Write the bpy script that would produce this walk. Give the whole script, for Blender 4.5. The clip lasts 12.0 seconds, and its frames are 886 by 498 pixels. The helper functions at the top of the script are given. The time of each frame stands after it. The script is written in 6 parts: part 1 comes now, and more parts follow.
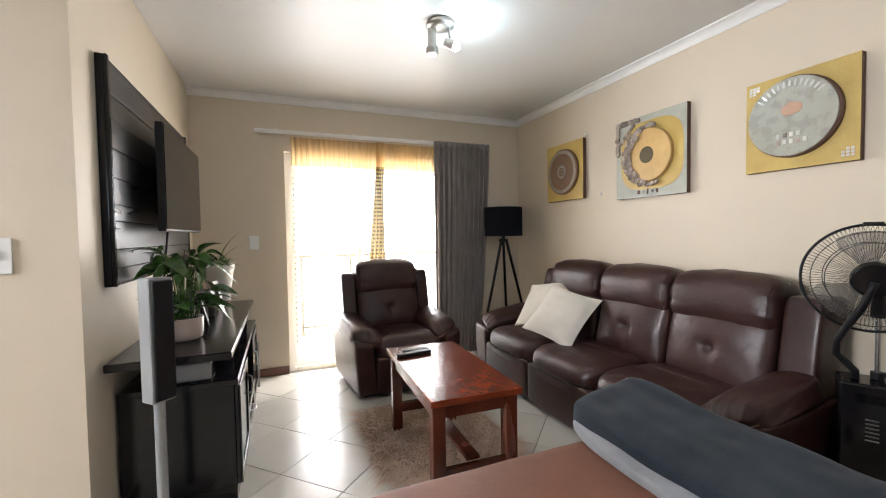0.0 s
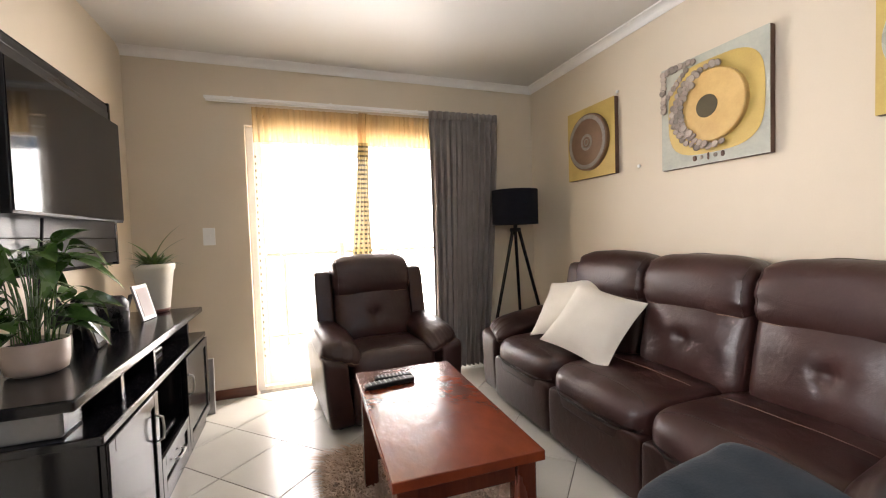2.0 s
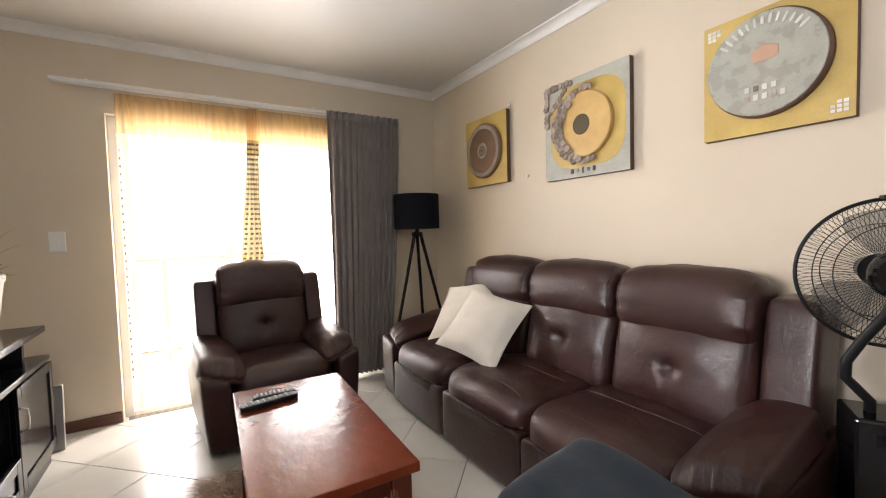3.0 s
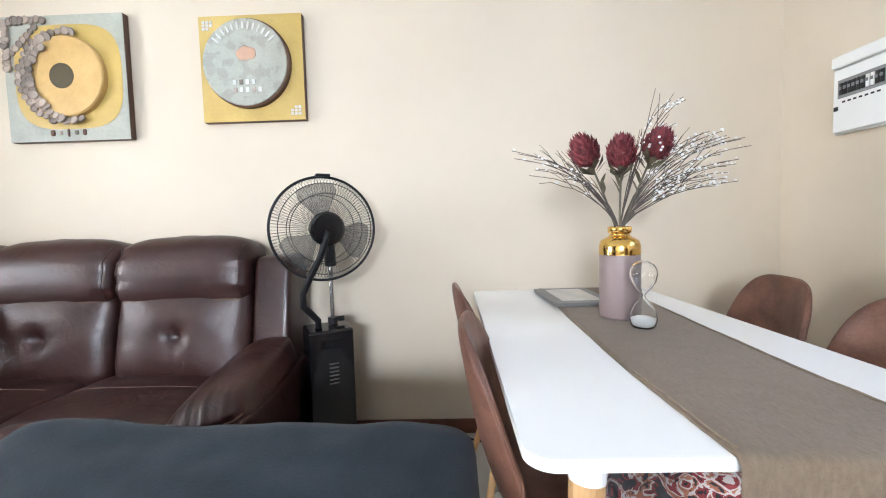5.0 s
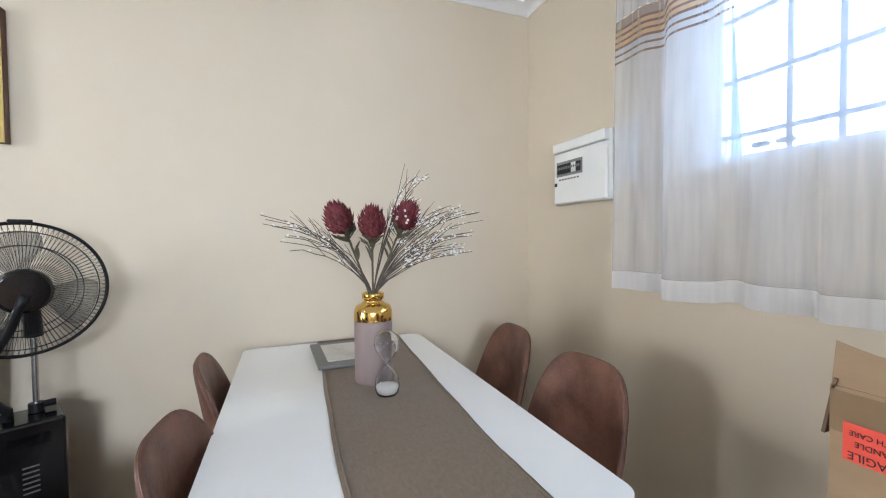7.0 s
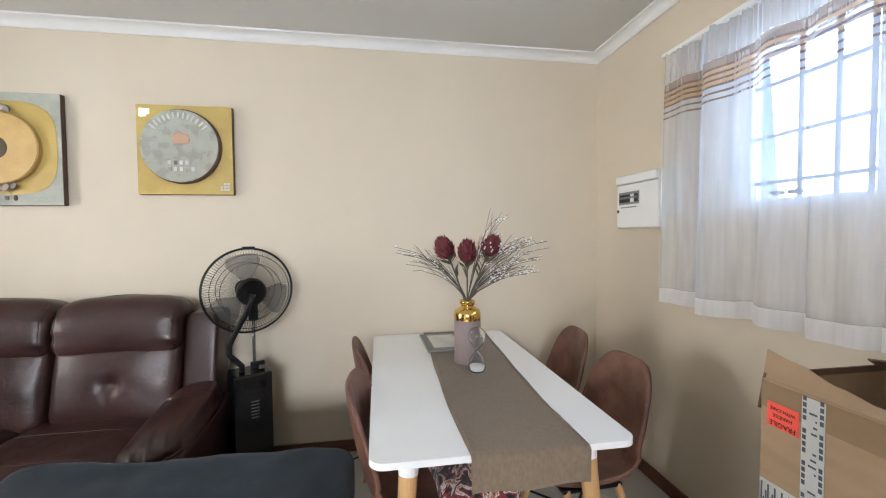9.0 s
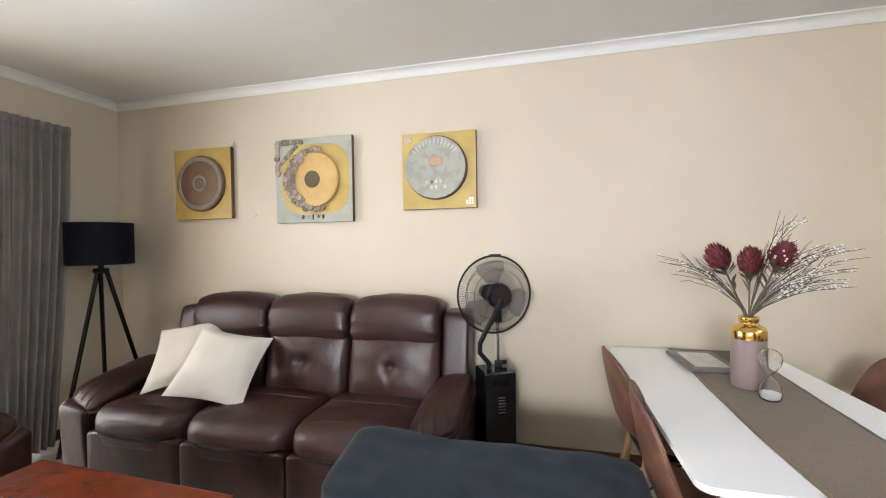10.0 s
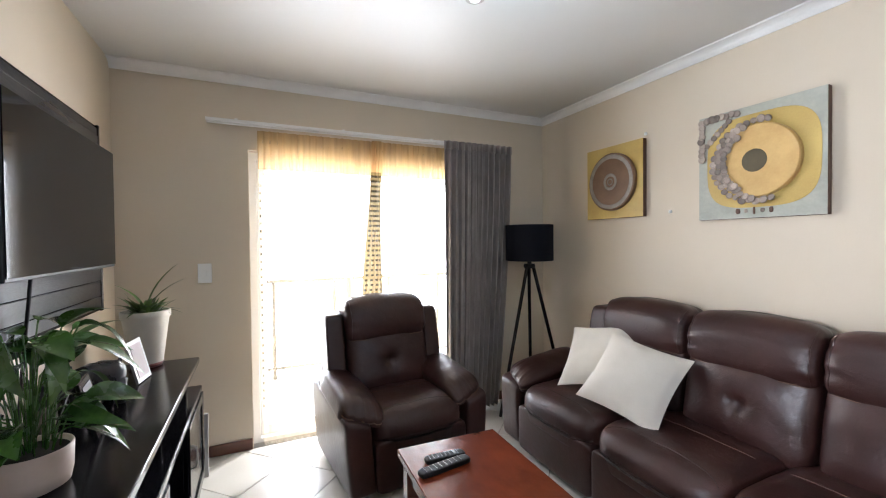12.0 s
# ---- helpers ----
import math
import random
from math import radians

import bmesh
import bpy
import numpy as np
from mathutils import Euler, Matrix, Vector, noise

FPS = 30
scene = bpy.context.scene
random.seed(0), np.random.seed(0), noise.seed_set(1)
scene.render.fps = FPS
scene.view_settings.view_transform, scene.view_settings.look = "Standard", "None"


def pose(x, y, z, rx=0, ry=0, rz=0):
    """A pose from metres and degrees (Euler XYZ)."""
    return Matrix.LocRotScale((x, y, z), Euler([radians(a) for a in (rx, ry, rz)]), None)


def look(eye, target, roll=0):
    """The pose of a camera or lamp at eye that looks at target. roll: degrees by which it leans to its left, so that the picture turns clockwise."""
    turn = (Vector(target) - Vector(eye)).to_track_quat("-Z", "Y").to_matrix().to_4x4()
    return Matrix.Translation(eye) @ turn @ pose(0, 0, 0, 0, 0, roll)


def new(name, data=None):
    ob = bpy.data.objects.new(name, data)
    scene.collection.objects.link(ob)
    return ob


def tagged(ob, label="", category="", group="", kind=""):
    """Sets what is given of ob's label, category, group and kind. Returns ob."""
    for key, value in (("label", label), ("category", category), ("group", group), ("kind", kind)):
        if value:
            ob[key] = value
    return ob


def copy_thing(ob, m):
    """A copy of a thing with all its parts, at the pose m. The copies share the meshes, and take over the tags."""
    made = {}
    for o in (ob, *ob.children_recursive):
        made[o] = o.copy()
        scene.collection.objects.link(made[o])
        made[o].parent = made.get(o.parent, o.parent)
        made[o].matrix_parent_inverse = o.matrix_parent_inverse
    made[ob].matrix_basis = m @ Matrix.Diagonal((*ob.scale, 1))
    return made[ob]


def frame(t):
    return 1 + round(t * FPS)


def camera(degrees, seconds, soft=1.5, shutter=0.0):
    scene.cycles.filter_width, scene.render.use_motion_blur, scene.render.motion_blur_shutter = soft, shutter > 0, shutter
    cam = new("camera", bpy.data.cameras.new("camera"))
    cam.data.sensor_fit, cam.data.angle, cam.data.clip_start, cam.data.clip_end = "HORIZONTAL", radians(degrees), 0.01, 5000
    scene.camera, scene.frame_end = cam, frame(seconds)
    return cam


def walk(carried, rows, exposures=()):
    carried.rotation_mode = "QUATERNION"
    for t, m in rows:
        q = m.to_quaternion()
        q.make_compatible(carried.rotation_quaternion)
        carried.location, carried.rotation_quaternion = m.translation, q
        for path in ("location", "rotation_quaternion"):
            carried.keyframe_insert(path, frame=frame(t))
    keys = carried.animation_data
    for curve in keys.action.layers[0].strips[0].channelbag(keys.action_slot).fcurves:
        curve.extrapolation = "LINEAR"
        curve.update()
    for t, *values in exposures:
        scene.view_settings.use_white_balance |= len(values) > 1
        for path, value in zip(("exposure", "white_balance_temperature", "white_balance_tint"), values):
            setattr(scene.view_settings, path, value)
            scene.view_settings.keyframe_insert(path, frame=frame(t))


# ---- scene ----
cam = camera(95.0, 12.0, soft=1.1)
PATH = [
    (0, (0.617, 0.685, 1.276), (1.363, 2.539, 1.206), -0.9),
    (0.5, (0.684, 0.868, 1.135), (1.549, 2.67, 1.066), -1.2),
    (1, (0.77, 1.062, 1.118), (1.618, 2.871, 1.042), -1.8),
    (1.5, (0.907, 1.244, 1.14), (1.635, 3.105, 1.07), -1.9),
    (2, (1.005, 1.302, 1.199), (1.684, 3.181, 1.121), -1.9),
    (2.5, (1.064, 1.299, 1.232), (1.833, 3.144, 1.153), -1.9),
    (2.7, (1.092, 1.288, 1.237), (1.951, 3.092, 1.154), -1.8),
    (4.3, (1.175, 1.118, 1.146), (3.06, 1.779, 1.035), -1.3),
    (4.5, (1.163, 1.095, 1.126), (3.103, 1.569, 1.017), -1.4),
    (5, (1.151, 1.028, 1.069), (3.147, 1.077, 0.949), -1.6),
    (5.5, (1.154, 0.929, 1.048), (3.132, 0.652, 0.933), -1.5),
    (6, (1.16, 0.831, 1.083), (3.091, 0.321, 0.981), -1.1),
    (6.5, (1.16, 0.769, 1.143), (3.048, 0.114, 1.065), -0.7),
    (7, (1.132, 0.753, 1.231), (2.997, 0.034, 1.172), -0.5),
    (7.2, (1.111, 0.765, 1.266), (2.972, 0.035, 1.214), -0.3),
    (8.8, (0.636, 0.858, 1.359), (2.589, 0.436, 1.273), -0.1),
    (9, (0.607, 0.903, 1.363), (2.58, 0.585, 1.288), -0.4),
    (9.5, (0.566, 1.136, 1.381), (2.565, 1.156, 1.321), -0.6),
    (10, (0.544, 1.314, 1.374), (2.486, 1.792, 1.342), -0.9),
    (10.5, (0.528, 1.425, 1.403), (2.305, 2.341, 1.364), -0.8),
    (11, (0.586, 1.469, 1.391), (2.089, 2.789, 1.363), -0.5),
    (11.5, (0.689, 1.546, 1.413), (1.872, 3.158, 1.38), -0.7),
    (12, (0.716, 1.623, 1.423), (1.552, 3.44, 1.386), -0.6),
]
EXPOSURES = [(0.0, 0.39, 6200, 12), (1.0, 0.64, 6450, 15), (2.7, 0.50, 6600, 16), (3.5, 0.64, 6250, 13), (4.3, 1.00, 5750, 9), (5.5, 0.95, 5650, 9), (7.2, 0.50, 5700, 8),
             (8.8, 0.44, 5900, 9), (9.5, 0.45, 6150, 10), (10.0, 0.68, 6100, 11), (10.5, 0.53, 5900, 11), (11.0, 0.26, 5650, 10), (12.0, 0.44, 5750, 12)]
walk(cam, [(t, look(eye, target, roll)) for t, eye, target, roll in PATH], EXPOSURES)

# ---- world and large lights ----
EAST, NORTH, SOUTH, WEST, CEIL = 3.18, 4.715, -0.575, -0.075, 2.549
BACK, TURN_Y = -2.7, 2.59
DOOR_L, DOOR_R, DOOR_H = 0.675, 2.40, 2.065
WIN_L, WIN_R, WIN_B, WIN_T = 0.95, 2.20, 1.455, 2.14

world = bpy.data.worlds.new("sky")
scene.world = world
world.use_nodes = True
wn = world.node_tree.nodes
sky = wn.new("ShaderNodeTexSky")
sky.sky_type = "NISHITA"
sky.sun_disc = False
sky.sun_elevation = radians(58)
sky.sun_rotation = radians(50)
world.node_tree.links.new(sky.outputs[0], wn["Background"].inputs[0])
wn["Background"].inputs[1].default_value = 0.15


def lamp(name, kind, m, energy, colour, **more):
    data = bpy.data.lights.new(name, kind)
    data.energy, data.color = energy, colour
    ob = new(name, data)
    ob.matrix_world = m
    return ob, data


sun, sun_data = lamp("sun", "SUN", look((0, 0, 0), (-0.45, -0.38, -0.95)), 2.0, (1.0, 0.95, 0.86))
sun_data.angle = radians(0.6)
door_sky, d = lamp("door_sky_light", "AREA", look((2.20, 6.42, 1.05), (2.20, 3.0, 0.95)), 585, (1.0, 0.985, 0.95))
d.shape, d.size, d.size_y = "RECTANGLE", 5.8, 2.2
win_sky, d = lamp("window_sky_light", "AREA", look((1.58, -0.86, 1.80), (1.58, 1.0, 1.6)), 13, (0.66, 0.82, 1.0))
d.shape, d.size, d.size_y = "RECTANGLE", 1.2, 0.66
kit_sky, d = lamp("kitchen_window_light", "AREA", look((BACK - 0.70, 1.75, 2.10), (0.5, 1.45, 0.90)), 160, (0.97, 0.985, 1.0))
d.shape, d.size, d.size_y = "RECTANGLE", 1.5, 0.95
spot_l, d = lamp("spot_bulb_light", "POINT", pose(1.672, 2.925, 2.405), 4.5, (0.72, 0.92, 1.0))
d.shadow_soft_size = 0.03


# ---- materials ----
def mat(name, base, other=None, rough=0.5, metal=0.0, scale=3.0, fine=60.0, bump=0.15, depth=0.002, stretch=(1, 1, 1), vary=0.0,
        coat=0.0, coat_rough=0.1, sheen=0.0, spec=0.5, rvar=0.08, contrast=(0.35, 0.65), fine_mix=0.25):
    """A painted, wooden, woven or leather surface: two scales of colour, broken gloss and a fine relief."""
    m = bpy.data.materials.new(name)
    m.use_nodes = True
    n, l = m.node_tree.nodes, m.node_tree.links
    p = n["Principled BSDF"]
    other = other or tuple(c * 0.82 for c in base)
    tc = n.new("ShaderNodeTexCoord")
    mp = n.new("ShaderNodeMapping")
    mp.inputs["Scale"].default_value = stretch
    l.new(tc.outputs["Object"], mp.inputs["Vector"])
    big = n.new("ShaderNodeTexNoise")
    big.inputs["Scale"].default_value, big.inputs["Detail"].default_value = scale, 5
    small = n.new("ShaderNodeTexNoise")
    small.inputs["Scale"].default_value, small.inputs["Detail"].default_value = fine, 6
    l.new(mp.outputs[0], big.inputs["Vector"])
    l.new(mp.outputs[0], small.inputs["Vector"])
    add = n.new("ShaderNodeMix")
    add.data_type = "FLOAT"
    add.inputs["Factor"].default_value = fine_mix
    l.new(big.outputs["Fac"], add.inputs["A"])
    l.new(small.outputs["Fac"], add.inputs["B"])
    ramp = n.new("ShaderNodeValToRGB")
    ramp.color_ramp.elements[0].position, ramp.color_ramp.elements[1].position = contrast
    ramp.color_ramp.elements[0].color, ramp.color_ramp.elements[1].color = (*other, 1), (*base, 1)
    l.new(add.outputs["Result"], ramp.inputs["Fac"])
    colour = ramp.outputs["Color"]
    if vary:
        info = n.new("ShaderNodeObjectInfo")
        hsv = n.new("ShaderNodeHueSaturation")
        mr = n.new("ShaderNodeMapRange")
        mr.inputs["To Min"].default_value, mr.inputs["To Max"].default_value = 1 - vary, 1 + vary
        l.new(info.outputs["Random"], mr.inputs["Value"])
        l.new(mr.outputs[0], hsv.inputs["Value"])
        l.new(colour, hsv.inputs["Color"])
        colour = hsv.outputs["Color"]
    l.new(colour, p.inputs["Base Color"])
    mr = n.new("ShaderNodeMapRange")
    mr.inputs["To Min"].default_value, mr.inputs["To Max"].default_value = max(0.02, rough - rvar), min(1, rough + rvar)
    l.new(big.outputs["Fac"], mr.inputs["Value"])
    l.new(mr.outputs[0], p.inputs["Roughness"])
    p.inputs["Metallic"].default_value = metal
    p.inputs["Coat Weight"].default_value, p.inputs["Coat Roughness"].default_value = coat, coat_rough
    p.inputs["Sheen Weight"].default_value = sheen
    p.inputs["Specular IOR Level"].default_value = spec
    if bump:
        b = n.new("ShaderNodeBump")
        b.inputs["Strength"].default_value, b.inputs["Distance"].default_value = bump, depth
        l.new(small.outputs["Fac"], b.inputs["Height"])
        l.new(b.outputs[0], p.inputs["Normal"])
    return m


def leather(name, base, other, rough, scale=5):
    """Grained leather: small cells in the relief over the two scales of colour."""
    m = mat(name, base, other, rough, scale=scale, fine=140, bump=0.0, coat=0.05, coat_rough=0.35, spec=0.40)
    n, l = m.node_tree.nodes, m.node_tree.links
    tc = n.new("ShaderNodeTexCoord")
    v = n.new("ShaderNodeTexVoronoi")
    v.inputs["Scale"].default_value = 260
    w = n.new("ShaderNodeTexNoise")
    w.inputs["Scale"].default_value, w.inputs["Detail"].default_value, w.inputs["Distortion"].default_value = 16, 4, 1.2
    l.new(tc.outputs["Object"], v.inputs["Vector"])
    l.new(tc.outputs["Object"], w.inputs["Vector"])
    b1, b2 = n.new("ShaderNodeBump"), n.new("ShaderNodeBump")
    b1.inputs["Strength"].default_value, b1.inputs["Distance"].default_value = 0.25, 0.001
    b2.inputs["Strength"].default_value, b2.inputs["Distance"].default_value = 0.28, 0.008
    l.new(v.outputs["Distance"], b1.inputs["Height"])
    l.new(w.outputs["Fac"], b2.inputs["Height"])
    l.new(b2.outputs[0], b1.inputs["Normal"])
    l.new(b1.outputs[0], n["Principled BSDF"].inputs["Normal"])
    return m


def cloth(name, base, other, rough=0.85, weave=900, bump=0.35, sheen=0.2):
    """Woven cloth: crossed threads in the relief, blotches in the colour."""
    m = mat(name, base, other, rough, scale=7, fine=120, bump=0.0, sheen=sheen, spec=0.25)
    n, l = m.node_tree.nodes, m.node_tree.links
    tc = n.new("ShaderNodeTexCoord")
    waves = []
    for axis in ("X", "Z"):
        w = n.new("ShaderNodeTexWave")
        w.bands_direction = axis
        w.inputs["Scale"].default_value, w.inputs["Distortion"].default_value = weave / 6.28, 1.0
        l.new(tc.outputs["Object"], w.inputs["Vector"])
        waves.append(w)
    add = n.new("ShaderNodeMath")
    l.new(waves[0].outputs["Fac"], add.inputs[0])
    l.new(waves[1].outputs["Fac"], add.inputs[1])
    b = n.new("ShaderNodeBump")
    b.inputs["Strength"].default_value, b.inputs["Distance"].default_value = bump, 0.001
    l.new(add.outputs[0], b.inputs["Height"])
    l.new(b.outputs[0], n["Principled BSDF"].inputs["Normal"])
    return m


def sheer(name, base, clear, streak=26.0, uneven=0.06):
    """A thin see-through curtain: part clear, part lit through, denser along its threads."""
    m = bpy.data.materials.new(name)
    m.use_nodes = True
    n, l = m.node_tree.nodes, m.node_tree.links
    n.remove(n["Principled BSDF"])
    tr, tl, df = n.new("ShaderNodeBsdfTransparent"), n.new("ShaderNodeBsdfTranslucent"), n.new("ShaderNodeBsdfDiffuse")
    tl.inputs[0].default_value = df.inputs[0].default_value = (*base, 1)
    half, mix = n.new("ShaderNodeMixShader"), n.new("ShaderNodeMixShader")
    half.inputs[0].default_value = 0.5
    l.new(tl.outputs[0], half.inputs[1])
    l.new(df.outputs[0], half.inputs[2])
    tc, mp, no, mr = n.new("ShaderNodeTexCoord"), n.new("ShaderNodeMapping"), n.new("ShaderNodeTexNoise"), n.new("ShaderNodeMapRange")
    mp.inputs["Scale"].default_value = (1, 1, 0.08)
    no.inputs["Scale"].default_value, no.inputs["Detail"].default_value = streak, 6
    mr.inputs["From Min"].default_value, mr.inputs["From Max"].default_value = 0.3, 0.7
    mr.inputs["To Min"].default_value, mr.inputs["To Max"].default_value = min(1, 1 - clear + uneven), max(0, 1 - clear - uneven)
    l.new(tc.outputs["Object"], mp.inputs[0])
    l.new(mp.outputs[0], no.inputs["Vector"])
    l.new(no.outputs["Fac"], mr.inputs["Value"])
    l.new(mr.outputs[0], mix.inputs[0])
    l.new(tr.outputs[0], mix.inputs[1])
    l.new(half.outputs[0], mix.inputs[2])
    l.new(mix.outputs[0], n["Material Output"].inputs[0])
    return m


def glass(name, colour=(1, 1, 1), rough=0.0):
    m = bpy.data.materials.new(name)
    m.use_nodes = True
    p = m.node_tree.nodes["Principled BSDF"]
    p.inputs["Base Color"].default_value = (*colour, 1)
    p.inputs["Roughness"].default_value, p.inputs["Transmission Weight"].default_value = rough, 1.0
    p.inputs["IOR"].default_value = 1.45
    return m


def glow(name, colour, strength):
    m = bpy.data.materials.new(name)
    m.use_nodes = True
    p = m.node_tree.nodes["Principled BSDF"]
    p.inputs["Base Color"].default_value = (*colour, 1)
    p.inputs["Emission Color"].default_value, p.inputs["Emission Strength"].default_value = (*colour, 1), strength
    return m


M = {}
M["wall"] = mat("cream_wall_paint", (0.65, 0.565, 0.445), (0.605, 0.522, 0.405), 0.55, scale=1.2, fine=240, bump=0.12, depth=0.001, spec=0.35)
M["ceiling"] = mat("white_ceiling_paint", (0.66, 0.65, 0.625), (0.62, 0.61, 0.585), 0.40, scale=0.9, fine=200, bump=0.08, depth=0.001, spec=0.4)
M["cornice"] = mat("white_cornice_paint", (0.80, 0.79, 0.77), (0.74, 0.73, 0.71), 0.5, scale=4, fine=150, bump=0.06)
M["tile"] = mat("cream_floor_tile", (0.50, 0.48, 0.43), (0.475, 0.453, 0.402), 0.25, scale=4, fine=70, bump=0.03, depth=0.001, vary=0.04, coat=0.20, coat_rough=0.20, rvar=0.06)
M["grout"] = mat("dark_grout", (0.16, 0.14, 0.12), (0.11, 0.10, 0.09), 0.9, fine=200)
M["skirting"] = mat("red_brown_skirting", (0.135, 0.048, 0.026), (0.095, 0.032, 0.018), 0.38, scale=6, fine=60, stretch=(1, 1, 8), bump=0.1)
M["leather"] = leather("dark_brown_leather", (0.045, 0.0170, 0.0142), (0.027, 0.0100, 0.0085), 0.38)
M["dark_seam"] = mat("dark_thread", (0.016, 0.007, 0.006), (0.010, 0.005, 0.004), 0.6, fine=300)
M["seam"] = mat("tan_piping", (0.15, 0.085, 0.055), (0.11, 0.06, 0.04), 0.6, fine=300)
M["tan_leather"] = leather("worn_brown_suede", (0.185, 0.075, 0.044), (0.150, 0.058, 0.034), 0.62)
M["chair"] = leather("cognac_faux_leather", (0.190, 0.088, 0.056), (0.085, 0.036, 0.023), 0.48, 11)
M["oak"] = mat("light_beech_wood", (0.56, 0.34, 0.15), (0.47, 0.27, 0.11), 0.45, scale=5, fine=50, stretch=(9, 9, 1), bump=0.08)
M["white_top"] = mat("white_lacquer", (0.90, 0.90, 0.895), (0.88, 0.88, 0.875), 0.26, scale=2, fine=80, bump=0.01, rvar=0.01)
M["runner"] = mat("taupe_table_runner", (0.235, 0.175, 0.120), (0.145, 0.105, 0.070), 0.9, scale=60, fine=420, bump=0.5, depth=0.002, stretch=(1, 2.2, 1), sheen=0.15, spec=0.2, contrast=(0.3, 0.7), fine_mix=0.5)
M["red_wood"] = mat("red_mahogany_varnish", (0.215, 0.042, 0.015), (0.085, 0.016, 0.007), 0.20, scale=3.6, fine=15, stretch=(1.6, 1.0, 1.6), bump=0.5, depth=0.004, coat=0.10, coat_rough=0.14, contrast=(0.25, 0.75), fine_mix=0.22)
# Aprons, legs and stretchers are coloured darker than the tabletop.
M["red_wood_dark"] = mat("dark_mahogany_frame", (0.105, 0.024, 0.012), (0.060, 0.014, 0.008), 0.25, scale=3, fine=30, stretch=(4, 4, 0.6), bump=0.08, coat=0.3)
M["shag"] = mat("beige_shag_pile", (0.50, 0.36, 0.27), (0.34, 0.23, 0.16), 0.95, scale=9, fine=90, bump=0.3, sheen=0.3, spec=0.1)
M["black_wood"] = mat("black_stained_wood", (0.008, 0.007, 0.009), (0.005, 0.005, 0.006), 0.17, scale=4, fine=60, stretch=(6, 1, 6), bump=0.03, coat=0.05, rvar=0.03, spec=0.32)
M["panel_plank"] = mat("charred_plank", (0.024, 0.023, 0.025), (0.011, 0.011, 0.012), 0.30, scale=3, fine=22, stretch=(5, 1, 5), bump=0.3, depth=0.004, coat=0.2, coat_rough=0.2, vary=0.25)
M["black_plastic"] = mat("black_plastic", (0.009, 0.009, 0.010), (0.006, 0.006, 0.007), 0.42, fine=200, bump=0.05, spec=0.3)
M["gloss_black"] = mat("gloss_black_plastic", (0.008, 0.008, 0.009), (0.006, 0.006, 0.007), 0.12, fine=200, bump=0.0)
M["screen"] = mat("dark_screen_glass", (0.005, 0.005, 0.006), (0.004, 0.004, 0.005), 0.06, scale=1, bump=0.0, rvar=0.01, spec=0.30)
M["navy_shade"] = cloth("black_navy_lampshade", (0.006, 0.007, 0.013), (0.005, 0.005, 0.010), 0.9, sheen=0.0)
M["grey_curtain"] = cloth("grey_drape", (0.265, 0.235, 0.220), (0.215, 0.190, 0.177), 0.8, bump=0.2)
M["gold_sheer"] = sheer("gold_organza", (0.86, 0.70, 0.47), 0.74)
M["gold_band"] = sheer("gold_organza_band", (0.66, 0.45, 0.20), 0.35, 26, 0.12)
# Gold darkened in its colour to offset the lamp glow behind it.
M["gold_gather_dimmed"] = sheer("gold_organza_gathers_dimmed", (0.19, 0.142, 0.060), 0.02, 60, 0.015)
M["motif"] = sheer("olive_woven_motif", (0.20, 0.15, 0.06), 0.50, 26, 0.04)
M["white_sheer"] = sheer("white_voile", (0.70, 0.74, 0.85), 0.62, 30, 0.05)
M["hem"] = sheer("white_voile_hem", (0.92, 0.92, 0.95), 0.10, 40)
M["stripe_brown"] = sheer("brown_voile_stripe", (0.185, 0.125, 0.105), 0.28, 40)
M["stripe_mauve"] = sheer("mauve_voile_band", (0.36, 0.28, 0.26), 0.45, 40)
M["stripe_tan"] = sheer("apricot_voile_stripe", (0.56, 0.37, 0.24), 0.42, 40)
M["linen"] = cloth("cream_linen", (0.74, 0.69, 0.61), (0.68, 0.63, 0.55), 0.9, weave=700)
M["charcoal"] = mat("charcoal_fleece", (0.020, 0.026, 0.034), (0.012, 0.016, 0.022), 0.95, scale=10, fine=160, bump=0.4, sheen=0.12, spec=0.1)
M["grey_fleece"] = mat("light_grey_fleece", (0.22, 0.22, 0.23), (0.17, 0.17, 0.18), 0.95, scale=10, fine=160, bump=0.4, sheen=0.4, spec=0.1)
M["steel"] = mat("brushed_steel", (0.62, 0.62, 0.63), (0.5, 0.5, 0.51), 0.25, 1.0, scale=6, fine=200, bump=0.03)
M["nickel"] = mat("satin_nickel", (0.46, 0.44, 0.41), (0.38, 0.36, 0.33), 0.35, 0.9, scale=6, fine=200, bump=0.03)
M["white_plastic"] = mat("white_plastic", (0.80, 0.80, 0.78), (0.76, 0.76, 0.74), 0.35, fine=200, bump=0.02)
M["white_metal"] = mat("white_painted_steel", (0.80, 0.81, 0.82), (0.74, 0.75, 0.76), 0.35, fine=120, bump=0.04)
# The bars' silhouette against the sky is put into this grey.
M["bar_silhouette"] = mat("grey_backlit_bar", (0.36, 0.37, 0.40), (0.30, 0.31, 0.34), 0.45, fine=120, bump=0.04)
M["glass"] = glass("clear_glass")
M["bulb"] = glow("lit_bulb", (0.93, 0.98, 1.0), 26.0)
M["dim_bulb"] = glow("faint_bulb", (0.93, 0.97, 1.0), 3.0)
M["yellow"] = mat("ochre_canvas", (0.56, 0.40, 0.11), (0.45, 0.31, 0.08), 0.45, scale=6, fine=120, bump=0.25)
M["canvas_edge"] = mat("brown_canvas_edge", (0.13, 0.065, 0.038), (0.09, 0.045, 0.027), 0.6, scale=8)
